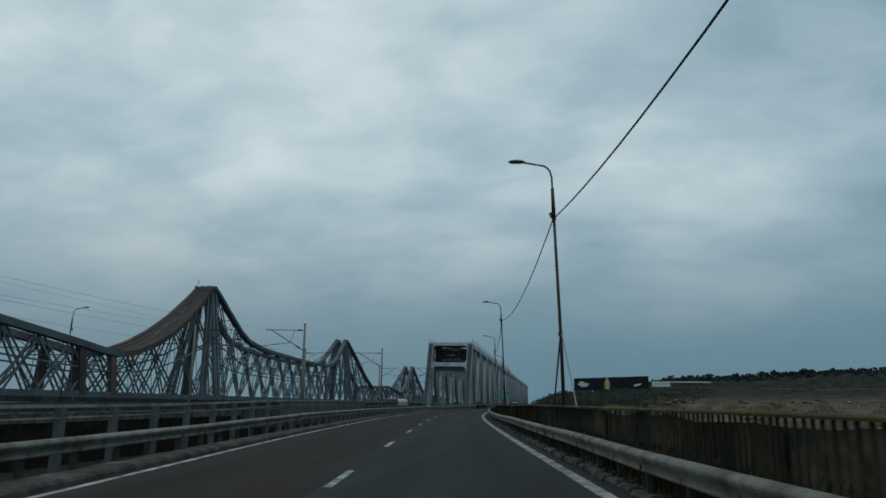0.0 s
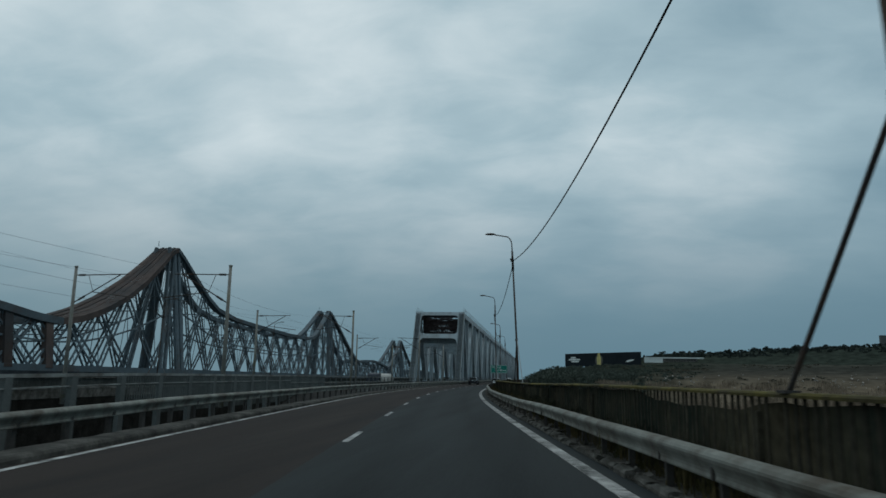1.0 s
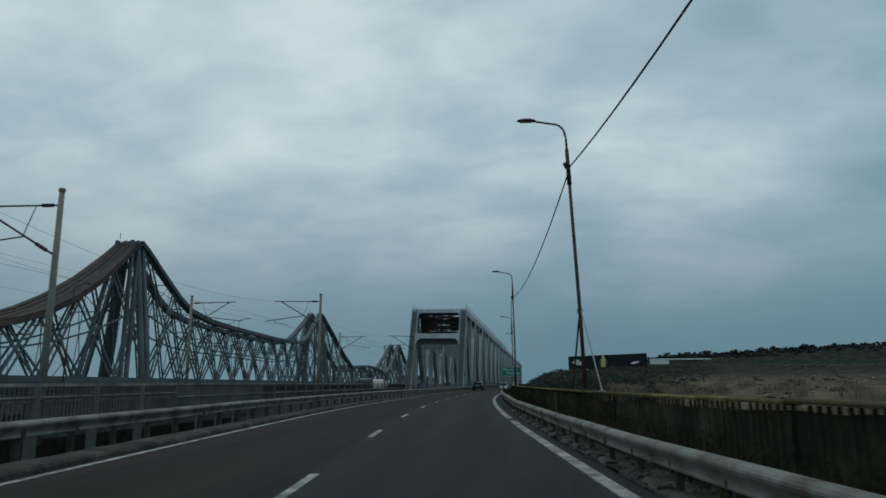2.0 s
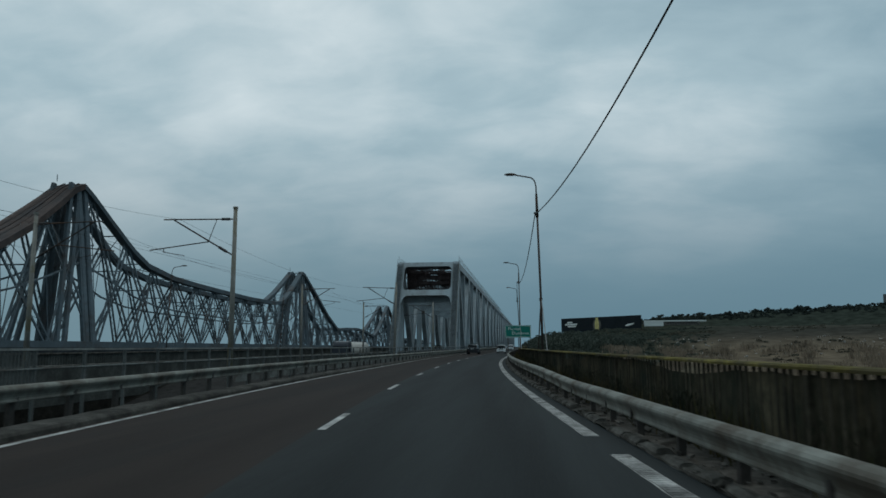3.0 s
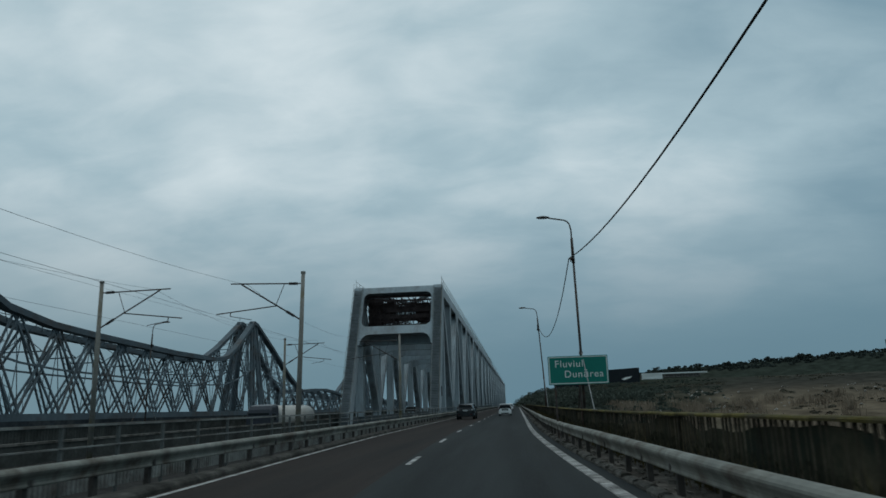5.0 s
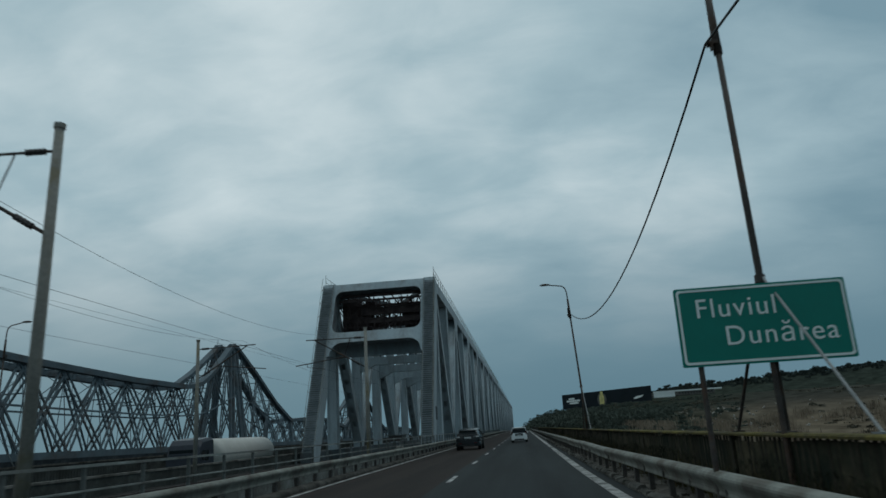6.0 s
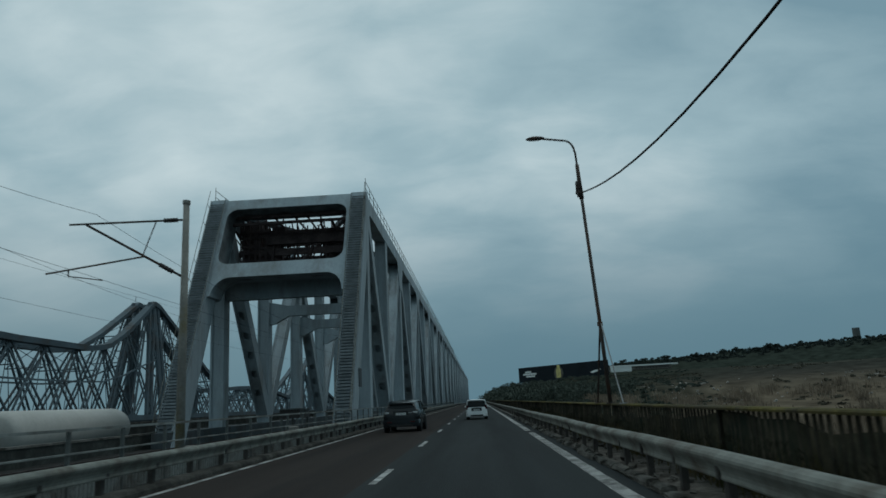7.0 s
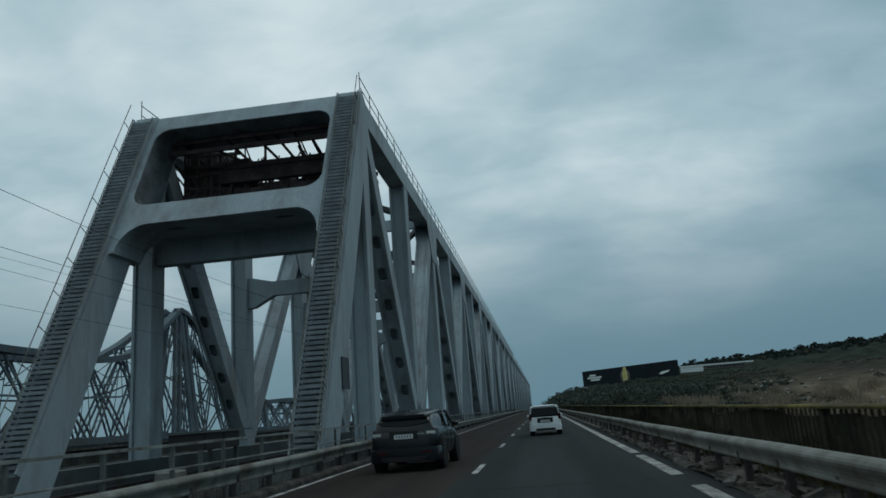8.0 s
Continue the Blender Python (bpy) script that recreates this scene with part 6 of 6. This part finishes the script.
def tanker():
    ob = thing("tanker_truck", (-23.6, 162.0, -1.45))
    CREAM = mat("tank_paint", (0.40, 0.39, 0.36), 0.5, vary=0.1, scale=0.7, fine=5, bump=0)
    CAB = mat("cab_paint", (0.03, 0.035, 0.045), 0.4, vary=0.15, bump=0)
    bm = bmesh.new()
    n, rows = 20, []
    for y, r in ((4.2, 0.9), (4.35, 1.12), (4.7, 1.22), (15.6, 1.22), (15.95, 1.12), (16.1, 0.9)):
        rows.append([Vector((r * math.cos(2 * math.pi * k / n), y, 2.28 + r * math.sin(2 * math.pi * k / n))) for k in range(n)])
    sweep(bm, rows)
    part("tank", bm, CREAM, ob, "cream cylindrical tank", smooth=True)
    bm = bmesh.new()
    box(bm, (0, 10, 0.92), (1.0, 12.4, 0.3))
    part("chassis", bm, PLASTIC, ob)
    st = [(y, [(1.2, 0.5), (1.25, 1.2), (1.24, 2.2), (1.2, z - 0.2), (1.05, z)]) for y, z in ((0.0, 2.5), (0.15, 3.1), (0.5, 3.45), (2.2, 3.6), (2.4, 3.55))]
    bm = bmesh.new()
    loft(bm, st)
    part("cab", bm, CAB, ob, "dark truck cab")
    bm = bmesh.new()
    box(bm, (0, 0.06, 2.35), (2.1, 0.1, 0.85))
    part("windscreen", bm, CARGLASS, ob)
    for s in (-1, 1):
        bm = bmesh.new()
        box(bm, (s * 1.245, 1.0, 2.35), (0.03, 1.0, 0.7))
        part("side_window", bm, CARGLASS, ob)
        for y in (1.3, 4.6, 11.6, 12.9, 14.2):
            wheel(ob, s * 1.08, y, 0.5, 0.32)
        bm = bmesh.new()
        box(bm, (s * 1.42, 0.2, 2.3), (0.16, 0.12, 0.6))
        part("mirror", bm, PLASTIC, ob)
        bm = bmesh.new()
        box(bm, (s * 1.15, 8.2, 0.75), (0.06, 4.6, 0.5))
        part("side_guard", bm, GALV, ob)
    tagged(ob, "dark cab tanker truck with a cream tank on the far carriageway", "truck")


tanker()


# ---- balusters of the parapet ----
def balusters():
    bm = bmesh.new()
    box(bm, (0, 0, 0.76), (0.018, 0.085, 0.86))
    me = mesh_of(bm, DARKWALL)
    far = bmesh.new()
    rnd = random.Random(17)
    y = -8.0
    while y < 300:
        v = y + rnd.uniform(-0.03, 0.03)
        p = on(v, wall_line(v) + rnd.uniform(-0.006, 0.006), coping_rise(v) - 0.02)
        # the odd slat has broken off
        if rnd.random() < 0.05:
            pass
        elif 103 < y < 162:
            link("baluster", me, WALL, at=p)
        else:
            box(far, p + Vector((0, 0, 0.76)), (0.018, 0.085, 0.86))
        y += 0.2 if y < 200 else 0.4
    ob = part("baluster_row", far, DARKWALL, WALL)
    tagged(ob, kind="stuff")


# ---- scrub, hedges and woods ----
def clump_mesh(name, spots, label, category, leaf, material, seed):
    """Bushy crowns out of many small leaf faces; spots: x, y, z, width, height, leaves."""
    rnd = random.Random(seed)
    vs, fs = [], []
    for x, y, z, w, h, n in spots:
        lobes = [(rnd.uniform(-0.33, 0.33) * w, rnd.uniform(-0.33, 0.33) * w, h * rnd.uniform(0.2, 0.7), rnd.uniform(0.22, 0.4)) for _ in range(4)]
        for i in range(n):
            lx, ly, lz, lr = rnd.choice(lobes)
            a, e, r = rnd.uniform(0, 6.28), rnd.uniform(-1.2, 1.5), rnd.uniform(0.55, 1.0)
            p = Vector((x + lx + w * lr * r * math.cos(a) * math.cos(e), y + ly + w * lr * r * math.sin(a) * math.cos(e), z + max(0.1, lz + h * lr * 0.95 * r * math.sin(e))))
            s = leaf * rnd.uniform(0.6, 1.3)
            q = Euler((rnd.random() * 6, rnd.random() * 6, rnd.random() * 6)).to_matrix()
            k = len(vs)
            vs += [p + q @ Vector(c) * s for c in ((-0.5, -0.35, 0), (0.5, -0.3, 0.1), (0.35, 0.45, 0), (-0.4, 0.4, -0.1))]
            fs.append((k, k + 1, k + 2, k + 3))
        # stem
        k = len(vs)
        t = 0.03 * h + 0.05
        vs += [Vector((x + a * t, y + b * t, z + c)) for c in (-0.5, h * 0.6) for a, b in ((-1, -1), (1, -1), (1, 1), (-1, 1))]
        fs += [(k, k + 1, k + 5, k + 4), (k + 1, k + 2, k + 6, k + 5), (k + 2, k + 3, k + 7, k + 6), (k + 3, k, k + 4, k + 7)]
    me = bpy.data.meshes.new(name)
    me.from_pydata([tuple(v) for v in vs], [], fs)
    me.materials.append(material)
    ob = new(name, me)
    return tagged(ob, label, category, kind="stuff")


def vegetation():
    rnd = random.Random(12)
    polar = lambda a, d: (2 + d * math.sin(radians(a)), 80 + d * math.cos(radians(a)))
    put = lambda a, d: (*polar(a, d), ground_height(*polar(a, d)))
    # trees along the ridge, uneven
    spots = []
    a = 3.0
    while a < 47:
        a += rnd.uniform(0.05, 0.2)
        tall = 2.0 + 3 * max(0, noise.noise((a * 1.1, 0, 0)) + 0.1) + 3 * max(0, noise.noise((a * 4.3, 2, 0)))
        x, y, z = put(a, rnd.uniform(840, 910))
        spots.append((x, y, z - 0.5, tall * rnd.uniform(1.1, 1.9), max(3, tall), 100))
        x, y, z = put(a + 0.05, rnd.uniform(835, 880))
        spots.append((x, y, z - 0.6, rnd.uniform(4, 7), rnd.uniform(1.8, 3.0), 60))
    # single broad trees that stand out over the line
    for i in range(30):
        x, y, z = put(6 + 40 * rnd.random() ** 0.9, rnd.uniform(850, 900))
        spots.append((x, y, z - 0.5, rnd.uniform(7, 11), rnd.uniform(4.2, 6.8), 300))
    clump_mesh("ridge_woods", spots, "uneven line of dark trees along the ridge", "woods", 1.1, FARLEAF, 1)
    # scrub wood on the shoulder beside the billboard, thinning out to the right
    spots = []
    for i in range(1500):
        a, d = 15 * rnd.random() ** 1.7 - 0.3, rnd.uniform(260, 720)
        x, y, z = put(a, d)
        k = rnd.uniform(0.45, 1.0) * (1.0 - 0.05 * a)
        spots.append((x, y, z - 0.4, 8.0 * k, 3.2 * k, 130))
    # taller trees that hide the foot of the billboard and run down the river edge of the slope
    for i in range(420):
        a, d = rnd.uniform(-1.6, 9.5), rnd.uniform(330, 715)
        x, y, z = put(a, d)
        crown = mix(mix(2.0, 15.5, ease(a, -1.4, 2.6)), 13.5, ease(a, 3.0, 9.0)) + rnd.uniform(-2.5, 1.2)
        h = 1.46 + (crown - 1.46) * d / 680 * (1.0 if d > 560 else rnd.uniform(0.55, 0.85)) - z
        if 1.5 < h < 15:
            spots.append((x, y, z - 0.4, rnd.uniform(6, 10), h + 0.4, 210))
    clump_mesh("hillside_woods", spots, "dense dark green scrub wood on the hillside", "woods", 0.65, LEAF, 2)
    # scrub over the field
    spots = []
    for i in range(3000):
        a, d = rnd.uniform(4, 46), 150 + 640 * rnd.random() ** 0.8
        if noise.noise((a * 0.35, d * 0.011, 5)) < 0.14:
            continue
        x, y, z = put(a, d)
        k = rnd.uniform(0.4, 1.0) * rnd.choice((0.7, 1, 1.3))
        spots.append((x, y, z - 0.3, 5.0 * k, 1.3 * k, 30))
    clump_mesh("field_scrub", spots, "low brown and green scrub on the dry field", "scrub", 0.7, mat("scrub_leaves", (0.082, 0.076, 0.058), 0.95, vary=0.4, scale=0.05, fine=0.6, bump=0, spec=0.03), 3)
    # a dark, uneven hedge on the bank behind the parapet
    spots = []
    for i in range(520):
        y = rnd.uniform(2, 250)
        l = rnd.uniform(6.5, 13)
        p = on(y, l, bank_height(l))
        h = 2.6 + 1.5 * noise.noise((y * 0.09, 2, 0)) + rnd.uniform(-0.7, 0.4)
        if h > 0.8:
            spots.append((p.x, p.y, p.z - 0.1, rnd.uniform(2.0, 3.6), h, 170))
    clump_mesh("bank_bushes", spots, "dark uneven bushes on the bank behind the parapet", "bushes", 0.34, BANKLEAF, 4)
    # tall dry reeds on the lower slope
    vs, fs = [], []
    for i in range(2200):
        a, d = rnd.uniform(6, 47), rnd.uniform(110, 340)
        if noise.noise((a * 0.45, d * 0.012, 8)) < -0.05:
            continue
        cx_, cy_ = polar(a, d)
        for j in range(16):
            x, y = cx_ + rnd.gauss(0, 1.3), cy_ + rnd.gauss(0, 1.3)
            z, h, w = ground_height(x, y) - 0.2, rnd.uniform(1.2, 3.4), rnd.uniform(0.03, 0.10)
            t, lean = rnd.uniform(0, 3.14), Vector((rnd.gauss(0, 0.3), rnd.gauss(0, 0.3), 0))
            u, k = Vector((math.cos(t), math.sin(t), 0)) * w, len(vs)
            p = Vector((x, y, z))
            vs += [p - u, p + u, p + lean + u * 1.6 + Vector((0, 0, h)), p + lean - u * 1.6 + Vector((0, 0, h))]
            fs.append((k, k + 1, k + 2, k + 3))
    me = bpy.data.meshes.new("dry_reeds")
    me.from_pydata([tuple(v) for v in vs], [], fs)
    me.materials.append(mat("dry_reed", (0.20, 0.158, 0.118), 0.95, vary=0.4, scale=0.05, fine=0.5, bump=0, spec=0.03))
    tagged(new("dry_reeds", me), "tall dry brown reeds on the lower slope", "reeds", kind="stuff")
    # pale stones scattered on the slope
    bm = bmesh.new()
    for i in range(420):
        a = rnd.uniform(5, 46)
        d = 345 + 25 * noise.noise((a * 0.3, 0, 0)) + rnd.gauss(0, 22)
        x, y, z = put(a, d)
        s = rnd.uniform(0.2, 0.45) * rnd.choice((0.6, 1.0, 1.4))
        if noise.noise((a * 0.9, 0, 12)) < -0.1:
            continue
        box(bm, (x, y, z + 0.15), (s * 2.6, s * 1.4, s * 0.6), Euler((rnd.random(), rnd.random(), rnd.random() * 3)).to_matrix())
    tagged(part("pale_stones", bm, mat("pale_stone", (0.34, 0.32, 0.29), 0.95, vary=0.4, scale=0.3, fine=2, bump=0, spec=0.05)), "pale stones scattered along the bank", "stones", kind="stuff")


def dry_grass():
    """Dead grass and weeds that grow along the foot of the parapet."""
    rnd = random.Random(21)
    vs, fs = [], []
    for i in range(9000):
        y = rnd.uniform(0, 186)
        if noise.noise((y * 0.25, 0, 9)) < -0.2 and rnd.random() < 0.8:
            continue
        l = wall_line(y) - 0.12 - abs(rnd.gauss(0, 0.16))
        p = on(y, l, 0.05)
        h = rnd.uniform(0.12, 0.75) * (0.6 + 0.5 * noise.noise((y * 0.6, 4, 0)) + 0.3)
        d = Vector((rnd.gauss(0, 0.1), rnd.gauss(0, 0.16), 0))
        w = Vector((rnd.uniform(-1, 1), rnd.uniform(-1, 1), 0)).normalized() * rnd.uniform(0.006, 0.016)
        k = len(vs)
        m = p + d * 0.4 + Vector((0, 0, h * 0.6))
        vs += [p - w, p + w, m + w * 0.8, m - w * 0.8, p + d + Vector((0, 0, h))]
        fs += [(k, k + 1, k + 2, k + 3), (k + 3, k + 2, k + 4)]
    me = bpy.data.meshes.new("dry_grass")
    me.from_pydata([tuple(v) for v in vs], [], fs)
    me.materials.append(mat("dead_grass", (0.075, 0.058, 0.028), 0.95, vary=0.5, scale=1.2, fine=12, bump=0, spec=0.03, stain=(0.03, 0.034, 0.014), stain_amount=0.8))
    tagged(new("dry_grass", me), "dead grass and weeds along the foot of the parapet", "grass", kind="stuff")


def creepers():
    """Dark dead creepers and weeds that hang in patches on the slatted parapet and choke its slits."""
    rnd = random.Random(33)
    vs, fs = [], []
    for i in range(90000):
        y = rnd.uniform(3, 186)
        z = rnd.uniform(0.1, 1.12)
        f = noise.noise((y * 0.22, z * 0.7, 4)) + 0.5 * noise.noise((y * 0.9, z * 2.2, 6)) - 0.9 * ease(z, 0.6, 0.9) + 0.22
        if f < -0.08:
            continue
        p = on(y, wall_line(y) + (rnd.uniform(-0.15, -0.04) if z < 0.8 and rnd.random() < 0.6 else rnd.uniform(0.01, 0.2)), z)
        s = rnd.uniform(0.025, 0.075)
        q = Euler((rnd.gauss(0, 0.5), rnd.gauss(0, 0.5) + 1.57, rnd.uniform(0, 3.1))).to_matrix()
        k = len(vs)
        vs += [p + q @ Vector(c) * s for c in ((-0.9, -0.06, 0), (0.3, -0.10, 0.1), (0.9, 0.03, 0), (-0.2, 0.10, -0.06))]
        fs.append((k, k + 1, k + 2, k + 3))
    me = bpy.data.meshes.new("creepers")
    me.from_pydata([tuple(v) for v in vs], [], fs)
    me.materials.append(mat("dead_creeper", (0.042, 0.043, 0.030), 0.95, vary=0.6, scale=0.9, fine=9, bump=0, spec=0.0, stain=(0.016, 0.019, 0.013), stain_amount=0.7))
    tagged(new("creepers", me), "dark dead creepers on the slatted parapet", "creepers", kind="stuff")


vegetation()
dry_grass()
creepers()
balusters()
